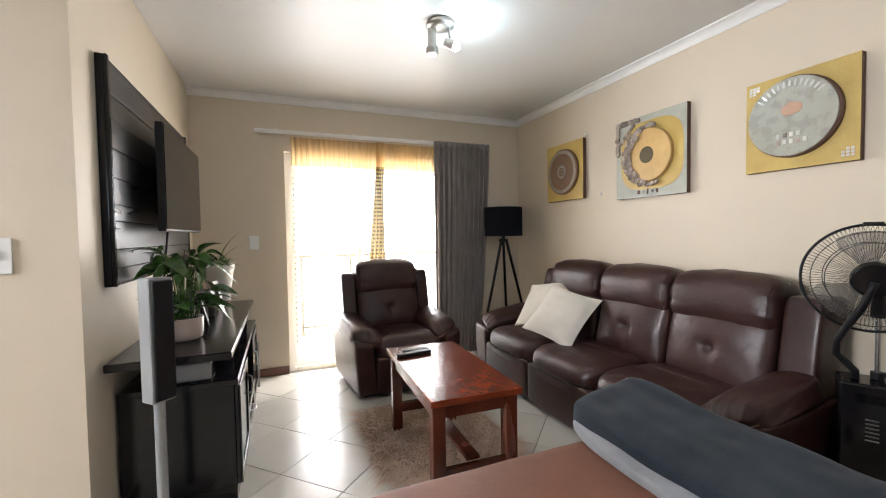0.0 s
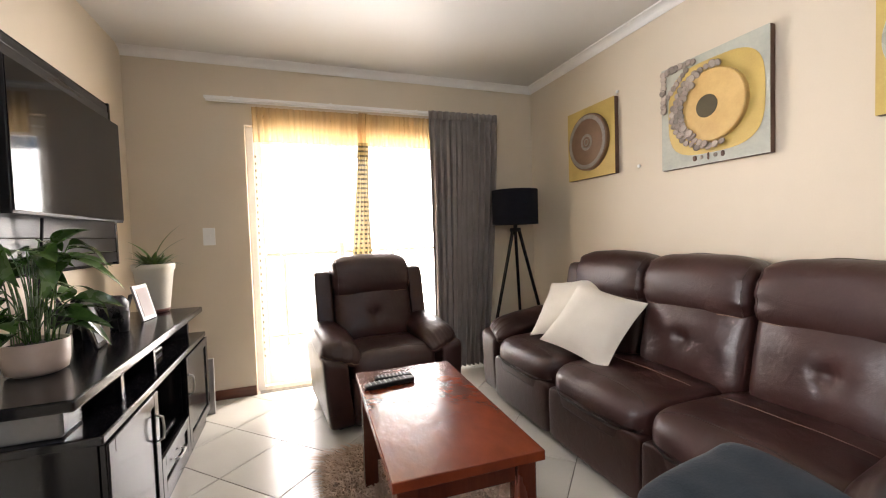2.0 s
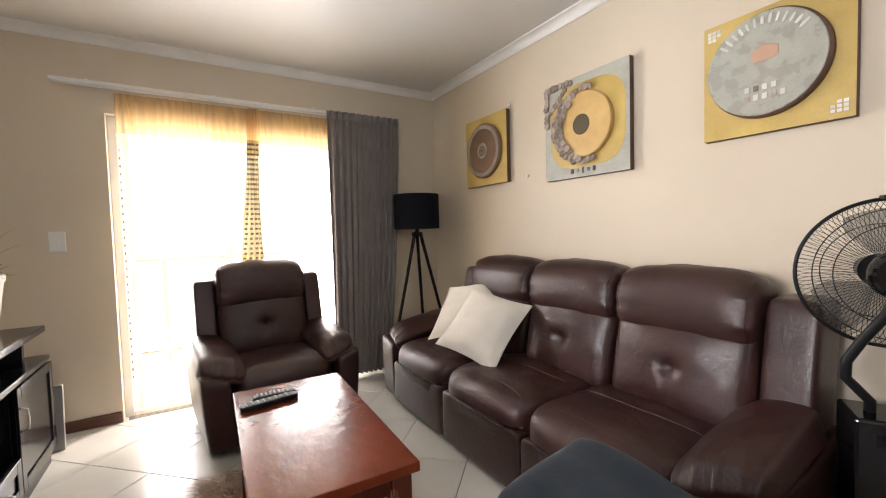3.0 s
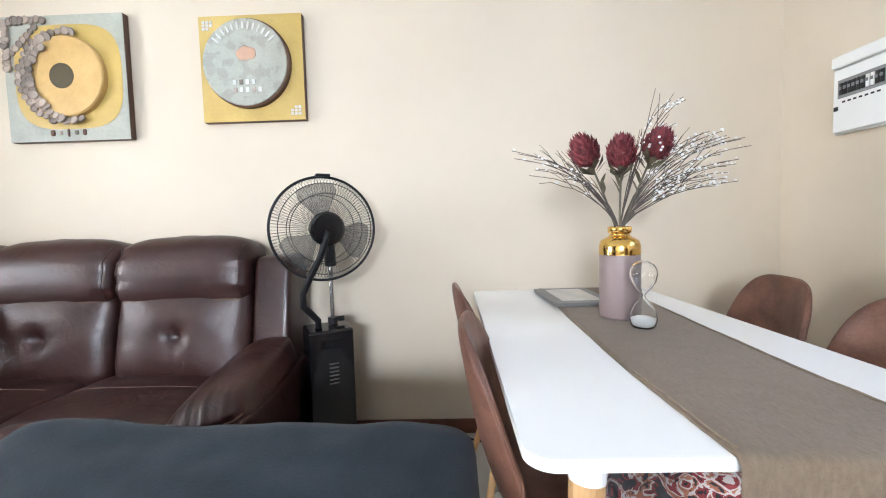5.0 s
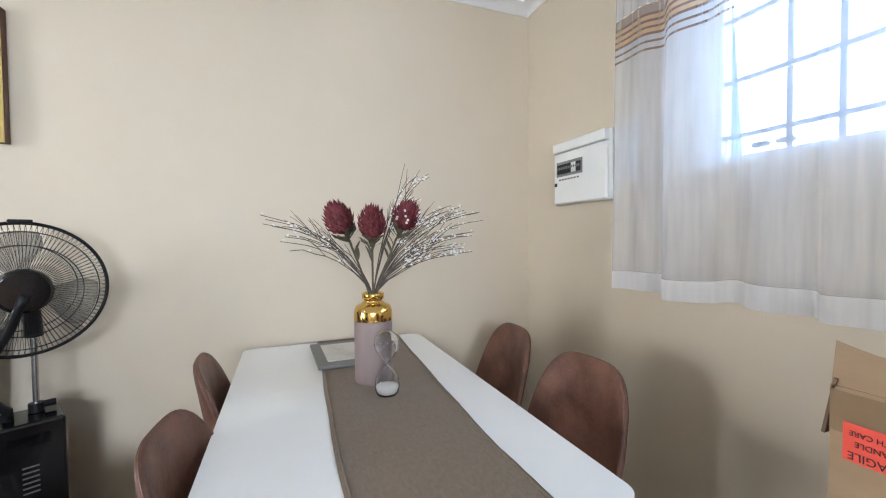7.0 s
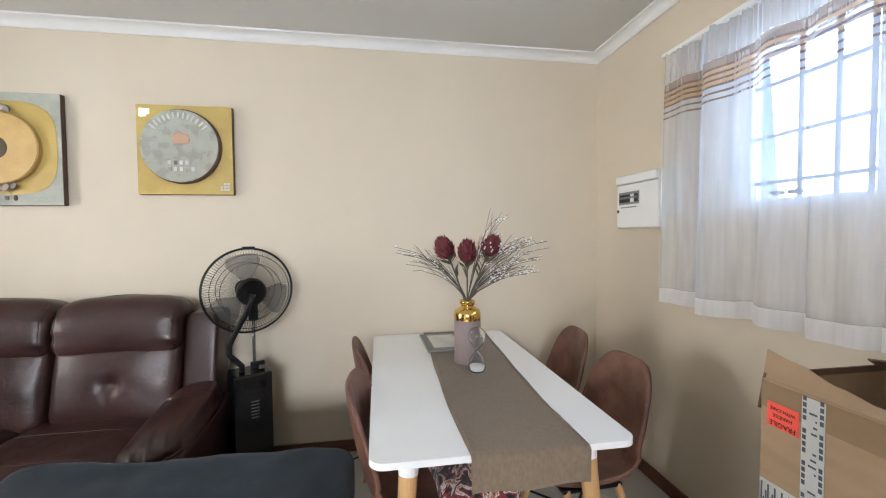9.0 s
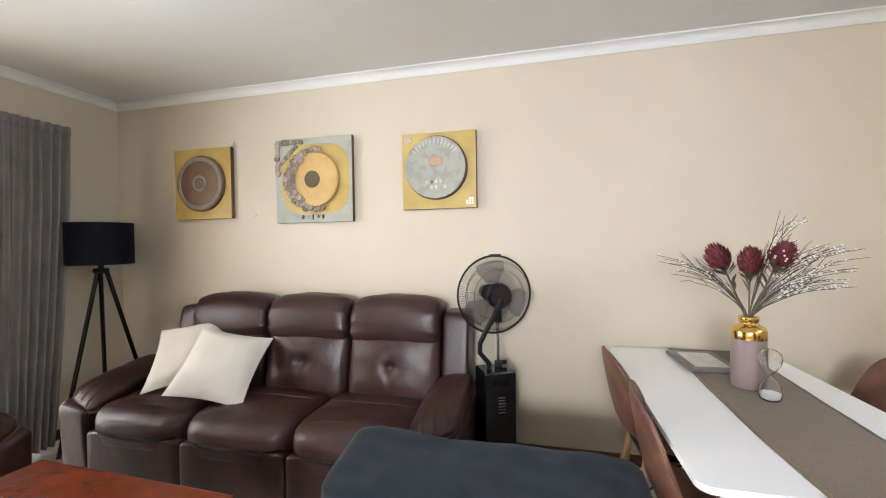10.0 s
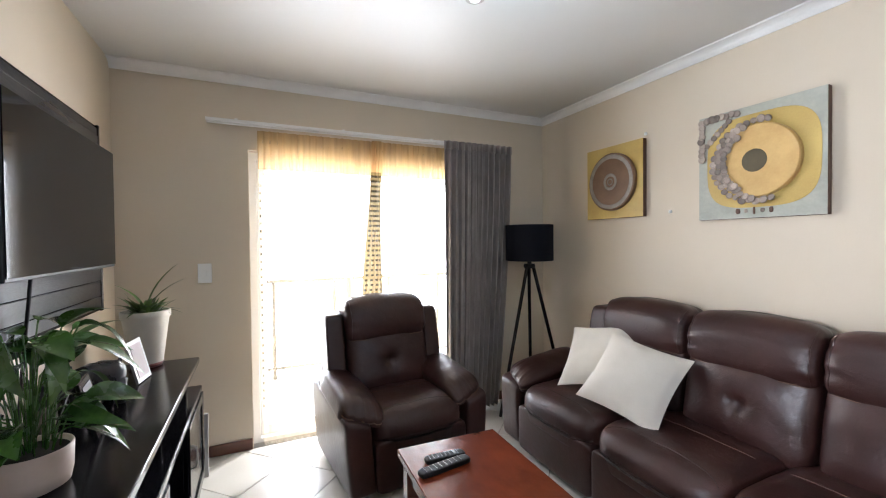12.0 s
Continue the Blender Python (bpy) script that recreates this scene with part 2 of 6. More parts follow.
M["grey_canvas"] = mat("grey_green_canvas", (0.44, 0.44, 0.37), (0.33, 0.335, 0.285), 0.5, scale=9, fine=60, bump=0.5, depth=0.003)
M["disc_brown"] = mat("brown_disc", (0.19, 0.105, 0.055), (0.14, 0.075, 0.038), 0.5, scale=12, fine=90, bump=0.3)
M["disc_gold"] = mat("gold_disc", (0.60, 0.40, 0.15), (0.50, 0.32, 0.11), 0.4, scale=9, fine=90, bump=0.25)
M["disc_grey"] = mat("grey_glazed_disc", (0.40, 0.395, 0.335), (0.30, 0.295, 0.245), 0.28, scale=14, fine=80, bump=0.5, depth=0.003, contrast=(0.30, 0.70))
M["dark_olive"] = mat("dark_olive_paint", (0.075, 0.055, 0.02), (0.05, 0.036, 0.014), 0.5)
M["peach"] = mat("peach_glaze", (0.50, 0.30, 0.19), (0.42, 0.27, 0.18), 0.35, scale=20)
M["ring_grey"] = mat("grey_brown_ring_paint", (0.30, 0.27, 0.235), (0.20, 0.18, 0.155), 0.5, scale=20, fine=90, bump=0.3)
M["pebble"] = mat("grey_brown_pebble", (0.37, 0.305, 0.255), (0.23, 0.18, 0.145), 0.5, scale=30, vary=0.45)
M["mirror_chip"] = mat("pale_mosaic_chip", (0.86, 0.86, 0.82), (0.75, 0.75, 0.7), 0.12, 0.3, vary=0.1)
M["mauve"] = mat("mauve_matt_ceramic", (0.225, 0.168, 0.158), (0.205, 0.152, 0.143), 0.45, scale=6, bump=0.04)
M["gold"] = mat("polished_gold", (0.83, 0.55, 0.16), (0.76, 0.48, 0.13), 0.14, 1.0, scale=5, bump=0.02, rvar=0.04)
M["protea"] = mat("dark_red_petal", (0.215, 0.036, 0.042), (0.095, 0.016, 0.020), 0.65, scale=60, vary=0.40)
M["olive_leaf"] = mat("olive_stem", (0.135, 0.115, 0.065), (0.075, 0.062, 0.038), 0.6, scale=30)
M["twig"] = mat("grey_brown_twig", (0.100, 0.076, 0.060), (0.060, 0.045, 0.036), 0.7, scale=40)
M["bud"] = mat("white_bud", (0.86, 0.85, 0.82), (0.78, 0.77, 0.74), 0.35, scale=40)
M["leaf"] = mat("green_leaf", (0.062, 0.140, 0.026), (0.024, 0.064, 0.013), 0.27, scale=14, fine=80, bump=0.15, vary=0.3, spec=0.5)
M["leaf_pale"] = mat("pale_green_leaf", (0.13, 0.20, 0.055), (0.08, 0.14, 0.035), 0.38, scale=14, vary=0.25)
M["soil"] = mat("potting_soil", (0.035, 0.025, 0.018), (0.02, 0.015, 0.011), 0.95, scale=40, bump=0.6)
M["pot_white"] = mat("white_glazed_pot", (0.70, 0.66, 0.58), (0.64, 0.60, 0.52), 0.4, scale=5, bump=0.05)
M["pot_pink"] = mat("blush_glazed_pot", (0.58, 0.47, 0.41), (0.52, 0.41, 0.35), 0.4, scale=5, bump=0.05)
M["saucer"] = mat("maroon_saucer", (0.13, 0.03, 0.025), (0.1, 0.022, 0.018), 0.4)
M["silver_frame"] = mat("silver_photo_frame", (0.36, 0.35, 0.34), (0.28, 0.27, 0.26), 0.35, 0.4)
M["pewter_frame"] = mat("pewter_photo_frame", (0.20, 0.20, 0.19), (0.15, 0.15, 0.145), 0.4, 0.3)
M["paper"] = mat("pale_print", (0.66, 0.62, 0.56), (0.50, 0.47, 0.43), 0.5, scale=12)
M["blade"] = sheer("smoky_fan_blade", (0.34, 0.33, 0.32), 0.66)
M["card"] = mat("brown_cardboard", (0.41, 0.285, 0.175), (0.36, 0.245, 0.145), 0.8, scale=4, fine=90, stretch=(1, 1, 6), bump=0.12)
M["card_dark"] = mat("cardboard_inside", (0.20, 0.13, 0.08), (0.16, 0.10, 0.06), 0.85, scale=6)
M["tape"] = mat("buff_packing_tape", (0.30, 0.20, 0.11), (0.27, 0.175, 0.095), 0.3, scale=6)
M["label_white"] = mat("printed_tape_white", (0.60, 0.60, 0.58), (0.55, 0.55, 0.53), 0.4)
M["label_ink"] = mat("printed_tape_ink", (0.10, 0.11, 0.15), (0.08, 0.09, 0.12), 0.5)
M["sticker"] = mat("red_orange_sticker", (0.90, 0.105, 0.065), (0.85, 0.09, 0.055), 0.45)
M["ink"] = mat("black_ink", (0.02, 0.018, 0.018), (0.015, 0.014, 0.014), 0.5)
M["brown_board"] = mat("brown_cabinet_board", (0.17, 0.080, 0.042), (0.12, 0.055, 0.028), 0.4, scale=4, fine=50, stretch=(6, 6, 0.7), bump=0.1)
M["sand"] = mat("white_sand", (0.84, 0.84, 0.83), (0.78, 0.78, 0.77), 0.9, fine=400, bump=0.3)
M["statue"] = mat("black_carved_stone", (0.018, 0.017, 0.020), (0.010, 0.010, 0.012), 0.28, scale=20, fine=120, bump=0.3)
M["yellow_sign"] = mat("yellow_warning", (0.72, 0.50, 0.05), (0.66, 0.45, 0.04), 0.4)
M["grey_plastic"] = mat("grey_plastic", (0.24, 0.24, 0.24), (0.20, 0.20, 0.20), 0.4)
M["concrete"] = mat("pale_balcony_concrete", (0.42, 0.40, 0.37), (0.35, 0.33, 0.30), 0.85, scale=3, fine=60, bump=0.3)
M["roof"] = mat("terracotta_roof", (0.30, 0.16, 0.10), (0.22, 0.11, 0.07), 0.8, scale=2, fine=12, bump=0.3)
M["render_wall"] = mat("pale_house_render", (0.62, 0.55, 0.44), (0.55, 0.48, 0.38), 0.85, scale=0.6, fine=20)
M["ground"] = mat("dry_ground", (0.22, 0.19, 0.13), (0.13, 0.13, 0.07), 0.95, scale=0.3, fine=6)


def floral():
    """A printed cloth: red, white and black blots."""
    m = mat("floral_print", (0.5, 0.5, 0.5), rough=0.85, sheen=0.2)
    n, l = m.node_tree.nodes, m.node_tree.links
    tc, v = n.new("ShaderNodeTexCoord"), n.new("ShaderNodeTexNoise")
    v.inputs["Scale"].default_value, v.inputs["Detail"].default_value, v.inputs["Distortion"].default_value = 13, 3, 2.5
    r = n.new("ShaderNodeValToRGB")
    r.color_ramp.interpolation = "CONSTANT"
    e = r.color_ramp.elements
    e[0].position, e[0].color = 0.0, (0.02, 0.018, 0.02, 1)
    e[1].position, e[1].color = 0.43, (0.24, 0.03, 0.03, 1)
    for pos, c in ((0.5, (0.62, 0.58, 0.55, 1)), (0.56, (0.40, 0.16, 0.09, 1)), (0.62, (0.035, 0.03, 0.035, 1))):
        x = e.new(pos)
        x.color = c
    l.new(tc.outputs["Object"], v.inputs["Vector"])
    l.new(v.outputs["Fac"], r.inputs["Fac"])
    l.new(r.outputs["Color"], n["Principled BSDF"].inputs["Base Color"])
    return m


M["floral"] = floral()


# ---- mesh helpers ----
def part(name, bm, material, parent=None, label="", smooth=False):
    """Links a bmesh as one mesh object, under a thing or a part."""
    me = bpy.data.meshes.new(name)
    bm.to_mesh(me)
    bm.free()
    if smooth:
        me.polygons.foreach_set("use_smooth", [True] * len(me.polygons))
    for m in material if isinstance(material, (list, tuple)) else (material,):
        me.materials.append(m)
    ob = new(name, me)
    ob.parent = parent
    if label:
        ob["label"] = label
    return ob


def thing(name, label, category, m=None, group="", kind=""):
    ob = new(name)
    ob.empty_display_size = 0.1
    if m is not None:
        ob.matrix_world = m
    return tagged(ob, label, category, group, kind)


def box(x0, x1, y0, y1, z0, z1, bevel=0.0, bm=None, segs=2, m=None):
    bm = bm or bmesh.new()
    t = Matrix.Translation(((x0 + x1) / 2, (y0 + y1) / 2, (z0 + z1) / 2)) @ Matrix.Diagonal((x1 - x0, y1 - y0, z1 - z0, 1))
    made = bmesh.ops.create_cube(bm, size=1, matrix=(m @ t) if m else t)
    if bevel:
        edges = list({e for v in made["verts"] for e in v.link_edges})
        bmesh.ops.bevel(bm, geom=edges, offset=bevel, segments=segs, affect="EDGES", profile=0.5)
    return bm


def rod(p0, p1, r0, r1=None, segs=16, bm=None):
    bm = bm or bmesh.new()
    p0, p1 = Vector(p0), Vector(p1)
    way = p1 - p0
    m = Matrix.Translation((p0 + p1) / 2) @ way.to_track_quat("Z", "Y").to_matrix().to_4x4()
    bmesh.ops.create_cone(bm, cap_ends=True, segments=segs, radius1=r0, radius2=r0 if r1 is None else r1, depth=way.length, matrix=m)
    return bm


def tube(points, r, segs=8, bm=None, closed=False, taper=None):
    """A round tube along points; taper gives the share of r at the end."""
    bm = bm or bmesh.new()
    pts = [Vector(p) for p in points]
    n = len(pts)
    rings, side = [], None
    for i, p in enumerate(pts):
        a, b = (pts[i - 1], pts[(i + 1) % n]) if closed else (pts[max(0, i - 1)], pts[min(n - 1, i + 1)])
        way = (b - a).normalized()
        if side is None:
            side = way.orthogonal().normalized()
        side = (side - way * side.dot(way)).normalized()
        up = way.cross(side)
        k = r * (1 if taper is None else 1 + (taper - 1) * i / (n - 1))
        rings.append([bm.verts.new(p + (side * math.cos(2 * math.pi * j / segs) + up * math.sin(2 * math.pi * j / segs)) * k) for j in range(segs)])
    for i in range(n if closed else n - 1):
        q = rings[(i + 1) % n]
        for j in range(segs):
            bm.faces.new((rings[i][j], rings[i][(j + 1) % segs], q[(j + 1) % segs], q[j]))
    if not closed:
        bm.faces.new(rings[0][::-1])
        bm.faces.new(rings[-1])
    return bm


def lathe(profile, segs=40, bm=None, m=None):
    """A turned body from (radius, height) pairs."""
    bm = bm or bmesh.new()
    m = m or Matrix()
    rings = []
    for r, z in profile:
        if r < 1e-5:
            rings.append([bm.verts.new(m @ Vector((0, 0, z)))])
        else:
            rings.append([bm.verts.new(m @ Vector((r * math.cos(2 * math.pi * j / segs), r * math.sin(2 * math.pi * j / segs), z))) for j in range(segs)])
    for a, b in zip(rings, rings[1:]):
        for j in range(segs):
            k = (j + 1) % segs
            if len(a) == 1 and len(b) == 1:
                continue
            if len(a) == 1:
                bm.faces.new((a[0], b[k], b[j]))
            elif len(b) == 1:
                bm.faces.new((a[j], a[k], b[0]))
            else:
                bm.faces.new((a[j], a[k], b[k], b[j]))
    return bm


def puff(cx, cy, cz, sx, sy, sz, p=5.0, n=14, shape=None, m=None, bm=None):
    """A stuffed body: a rounded block of the given size; shape(q, v) may move a point v whose place in the block is q (-1 to 1)."""
    bm = bm or bmesh.new()
    cache = {}

    def vert(q):
        key = tuple(round(c, 5) for c in q)
        if key not in cache:
            k = sum(abs(c) ** p for c in q) ** (1 / p)
            u = Vector(c / k for c in q)
            v = Vector((cx + u.x * sx / 2, cy + u.y * sy / 2, cz + u.z * sz / 2))
            if shape:
                v = shape(u, v)
            cache[key] = bm.verts.new(m @ v if m else v)
        return cache[key]

    steps = [math.sin((-1 + 2 * i / n) * math.pi / 2) * 0.5 + (-1 + 2 * i / n) * 0.5 for i in range(n + 1)]
    for axis in range(3):
        for s in (-1, 1):
            for i in range(n):
                for j in range(n):
                    quad = []
                    for a, b in ((i, j), (i + 1, j), (i + 1, j + 1), (i, j + 1)):
                        q = [0, 0, 0]
                        q[axis], q[(axis + 1) % 3], q[(axis + 2) % 3] = s, steps[a], steps[b]
                        quad.append(vert(q))
                    bm.faces.new(quad if s > 0 else quad[::-1])
    return bm


def sheet(us, vs, place, bm=None, thick=0.0):
    """A sheet over a grid; place(u, v) gives the point. thick adds a second face behind."""
    bm = bm or bmesh.new()
    grid = [[bm.verts.new(place(u, v)) for u in us] for v in vs]
    for a, b in zip(grid, grid[1:]):
        for i in range(len(us) - 1):
            bm.faces.new((a[i], a[i + 1], b[i + 1], b[i]))
    if thick:
        bmesh.ops.recalc_face_normals(bm, faces=bm.faces)
        bmesh.ops.solidify(bm, geom=bm.faces[:], thickness=thick)
    return bm


def span(a, b, n):
    return [a + (b - a) * i / n for i in range(n + 1)]


def rnd(a, b):
    return random.uniform(a, b)


# ---- structure ----
def structure(name, bm, material, parent=None):
    return tagged(part(name, bm, material, parent), kind="structure")


T = 0.22
floor = structure("floor", box(BACK, EAST, SOUTH, NORTH, -0.15, -0.006), M["grout"])
structure("ceiling", box(BACK, EAST, SOUTH, NORTH, CEIL, CEIL + 0.12), M["ceiling"])
structure("wall_east", box(EAST, EAST + T, SOUTH - T, NORTH + T, -0.15, CEIL + 0.12), M["wall"])
bm = box(BACK, DOOR_L, NORTH, NORTH + T, -0.15, CEIL + 0.12)
box(DOOR_R, EAST, NORTH, NORTH + T, -0.15, CEIL + 0.12, bm=bm)
box(DOOR_L, DOOR_R, NORTH, NORTH + T, DOOR_H, CEIL + 0.12, bm=bm)
structure("wall_north", bm, M["wall"])
bm = box(BACK, WIN_L, SOUTH - T, SOUTH, -0.15, CEIL + 0.12)
box(WIN_R, EAST, SOUTH - T, SOUTH, -0.15, CEIL + 0.12, bm=bm)
box(WIN_L, WIN_R, SOUTH - T, SOUTH, -0.15, WIN_B, bm=bm)
box(WIN_L, WIN_R, SOUTH - T, SOUTH, WIN_T, CEIL + 0.12, bm=bm)
structure("wall_south", bm, M["wall"])
structure("wall_television", box(BACK, WEST, TURN_Y, NORTH - 0.001, -0.006, CEIL), M["wall"])
bm = box(BACK - T, BACK, SOUTH - T, NORTH + T, -0.15, 1.2)
box(BACK - T, BACK, SOUTH - T, NORTH + T, 2.2, CEIL + 0.12, bm=bm)
box(BACK - T, BACK, SOUTH - T, 1.0, 1.2, 2.2, bm=bm)
box(BACK - T, BACK, 2.5, NORTH + T, 1.2, 2.2, bm=bm)
structure("wall_west", bm, M["wall"])


def cornice(name, a, b, inward):
    """A coved cornice along a to b, with its face towards inward."""
    bm = bmesh.new()
    prof = [(0, 0.0), (0.006, 0.0), (0.009, 0.005), (0.014, 0.018), (0.022, 0.029), (0.033, 0.038), (0.047, 0.044), (0.060, 0.0465), (0.064, 0.0545), (0, 0.0545)]
    a, b, inward = Vector(a), Vector(b), Vector(inward)
    rows = [[bm.verts.new(p + inward * d + Vector((0, 0, CEIL - 0.0550 + h))) for d, h in prof] for p in (a, b)]
    n = len(prof)
    for i in range(n):
        bm.faces.new((rows[0][i], rows[0][(i + 1) % n], rows[1][(i + 1) % n], rows[1][i]))
    bm.faces.new(rows[0])
    bm.faces.new(rows[1][::-1])
    bmesh.ops.recalc_face_normals(bm, faces=bm.faces)
    structure(name, bm, M["cornice"])


cornice("cornice_east", (EAST - 0.001, SOUTH, 0), (EAST - 0.001, NORTH, 0), (-1, 0, 0))
cornice("cornice_north", (WEST, NORTH - 0.002, 0), (EAST, NORTH - 0.002, 0), (0, -1, 0))
cornice("cornice_south", (BACK, SOUTH + 0.002, 0), (EAST, SOUTH + 0.002, 0), (0, 1, 0))

SK = 0.075
structure("baseboard_east", box(EAST - 0.013, EAST - 0.0005, SOUTH + 0.014, NORTH - 0.014, 0.001, SK, 0.003), M["skirting"])
structure("baseboard_north_left", box(WEST + 0.014, DOOR_L - 0.004, NORTH - 0.013, NORTH - 0.0005, 0.001, SK, 0.003), M["skirting"])
structure("baseboard_north_right", box(DOOR_R + 0.004, EAST - 0.001, NORTH - 0.013, NORTH - 0.0005, 0.001, SK, 0.003), M["skirting"])
structure("baseboard_south", box(BACK + 0.001, EAST - 0.001, SOUTH + 0.0005, SOUTH + 0.013, 0.001, SK, 0.003), M["skirting"])
structure("baseboard_television", box(WEST + 0.0005, WEST + 0.013, TURN_Y - 0.013, NORTH - 0.001, 0.001, SK, 0.003), M["skirting"])
structure("baseboard_turn", box(BACK + 0.001, WEST - 0.001, TURN_Y - 0.013, TURN_Y - 0.0005, 0.001, SK, 0.003), M["skirting"])

# sliding glass door to the balcony
door = thing("door_1", "white aluminium sliding glass door onto a bright balcony", "door", pose((DOOR_L + DOOR_R) / 2, NORTH + 0.12, 0), kind="structure")
hw = (DOOR_R - DOOR_L) / 2
for nm, dims in (("jamb", (-hw, -hw + 0.05)), ("jamb", (hw - 0.05, hw))):
    part(nm, box(dims[0], dims[1], -0.05, 0.05, 0.0, DOOR_H, 0.003), M["white_metal"], door)
part("head", box(-hw + 0.05, hw - 0.05, -0.05, 0.05, DOOR_H - 0.06, DOOR_H, 0.003), M["white_metal"], door)
part("track", box(-hw + 0.05, hw - 0.05, -0.05, 0.05, 0.0, 0.03, 0.003), M["white_metal"], door)
for x0, x1, y in ((-hw + 0.05, -0.135, 0.015), (-0.20, hw - 0.05, -0.02)):
    bm = box(x0, x0 + 0.055, y - 0.015, y + 0.015, 0.03, DOOR_H - 0.06, 0.003)
    box(x1 - 0.055, x1, y - 0.015, y + 0.015, 0.03, DOOR_H - 0.06, 0.003, bm)
    box(x0 + 0.055, x1 - 0.055, y - 0.015, y + 0.015, 0.03, 0.10, 0.003, bm)
    box(x0 + 0.055, x1 - 0.055, y - 0.015, y + 0.015, DOOR_H - 0.12, DOOR_H - 0.06, 0.003, bm)
    leaf = part("sash", bm, M["white_metal"], door)
    pane = part("pane", box(x0 + 0.055, x1 - 0.055, y - 0.003, y + 0.003, 0.10, DOOR_H - 0.12), M["glass"], leaf)
    pane.visible_shadow = False
part("handle", box(-0.187, -0.157, -0.05, -0.035, 0.95, 1.15, 0.004), M["grey_plastic"], door)

# south window with burglar bars
window = thing("window_1", "white steel casement window with burglar bars", "window", pose((WIN_L + WIN_R) / 2, SOUTH - 0.11, 0), kind="structure")
ww = (WIN_R - WIN_L) / 2
bm = box(-ww, ww, -0.025, 0.025, WIN_B, WIN_B + 0.04, 0.003)
box(-ww, ww, -0.025, 0.025, WIN_T - 0.04, WIN_T, 0.003, bm)
box(-ww, -ww + 0.04, -0.025, 0.025, WIN_B + 0.04, WIN_T - 0.04, 0.003, bm)
box(ww - 0.095, ww, -0.025, 0.025, WIN_B + 0.04, WIN_T - 0.04, 0.003, bm)
box(0.055, 0.090, -0.025, 0.025, WIN_B + 0.04, WIN_T - 0.04, 0.003, bm)
part("window_frame", bm, M["white_metal"], window)
for x0, x1 in ((-ww + 0.04, 0.055), (0.090, ww - 0.095)):
    pane = part("pane", box(x0, x1, -0.004, 0.002, WIN_B + 0.04, WIN_T - 0.04), M["glass"], window)
    pane.visible_shadow = False
# bars in a grey that holds their backlit look
for z in (1.560, 1.745, 1.950):
    part("bar", box(-ww + 0.04, ww - 0.095, 0.010, 0.022, z - 0.007, z + 0.007), M["bar_silhouette"], window)
for x in (-0.33, -0.12, 0.100, 0.200, 0.325):
    part("bar", box(x - 0.007, x + 0.007, 0.023, 0.033, WIN_B + 0.04, WIN_T - 0.04), M["bar_silhouette"], window)
part("window_sill", box(-ww - 0.0, ww, 0.03, 0.108, WIN_B - 0.0, WIN_B + 0.018, 0.004), M["white_metal"], window)
for x in (0.30, 0.37):
    part("window_catch", box(x, x + 0.045, 0.035, 0.06, WIN_B + 0.05, WIN_B + 0.065, 0.004), M["grey_plastic"], window)

# kitchen window, behind the walker
kw = thing("window_2", "plain white kitchen window", "window", pose(BACK - 0.1, 1.75, 0), kind="structure")
bm = box(-0.025, 0.025, -0.75, 0.75, 1.2, 1.24)
box(-0.025, 0.025, -0.75, 0.75, 2.16, 2.20, bm=bm)
for y in (-0.75, -0.02, 0.71):
    box(-0.025, 0.025, y, y + 0.04, 1.24, 2.16, bm=bm)
part("window_frame", bm, M["white_metal"], kw)
for y0, y1 in ((-0.71, -0.02), (0.02, 0.71)):
    pane = part("pane", box(-0.003, 0.003, y0, y1, 1.24, 2.16), M["glass"], kw)
    pane.visible_shadow = False

# outside: balcony, ground, roofs
structure("balcony_slab", box(-0.4, EAST + 0.3, NORTH + T, 6.35, -0.2, -0.02), M["concrete"])
rail = thing("balcony_railing", "dark steel balcony railing with thin uprights", "railing", pose(1.4, 6.25, -0.02))
part("top_rail", box(-1.8, 2.0, -0.025, 0.025, 1.02, 1.06, 0.005), M["black_plastic"], rail)
part("bottom_rail", box(-1.8, 2.0, -0.015, 0.015, 0.10, 0.13, 0.004), M["black_plastic"], rail)
for i in range(7):
    x = -1.8 + 3.76 * i / 6
    part("post", box(x, x + 0.04, -0.02, 0.02, 0.0, 1.02), M["black_plastic"], rail)
structure("ground", box(-400, 400, -400, 400, -3.3, -3.2), M["ground"])


def house(x, y, w, d, h, turn=0):
    t = thing("house", "pale rendered house with a tiled hip roof beyond the balcony", "house", pose(x, y, -3.2, rz=turn), group="houses beyond the balcony")
    bm = box(-w / 2, w / 2, -d / 2, d / 2, 0, h)
    part("wall", bm, M["render_wall"], t)
    bm = bmesh.new()
    o = 0.5
    base = [bm.verts.new((sx * (w / 2 + o), sy * (d / 2 + o), h)) for sx, sy in ((-1, -1), (1, -1), (1, 1), (-1, 1))]
    top = [bm.verts.new((-w / 4, 0, h + 1.5)), bm.verts.new((w / 4, 0, h + 1.5))]
    for f in ((0, 1, 5, 4), (1, 2, 5), (2, 3, 4, 5), (3, 0, 4), (3, 2, 1, 0)):
        bm.faces.new([(base + top)[i] for i in f])
    part("roof", bm, M["roof"], t)
    for wx in (-w / 4, w / 4):
        win = part("window", box(wx - 0.6, wx + 0.6, -d / 2 - 0.03, -d / 2 + 0.02, 1.2, 2.3, 0.01), M["white_metal"], t)
        part("pane", box(wx - 0.5, wx + 0.5, -d / 2 - 0.045, -d / 2 - 0.032, 1.3, 2.2), M["screen"], win)


house(-3.5, 27, 11, 8, 4.6)
house(11, 31, 12, 9, 4.4, 8)
house(1, 52, 16, 9, 5.0, -5)


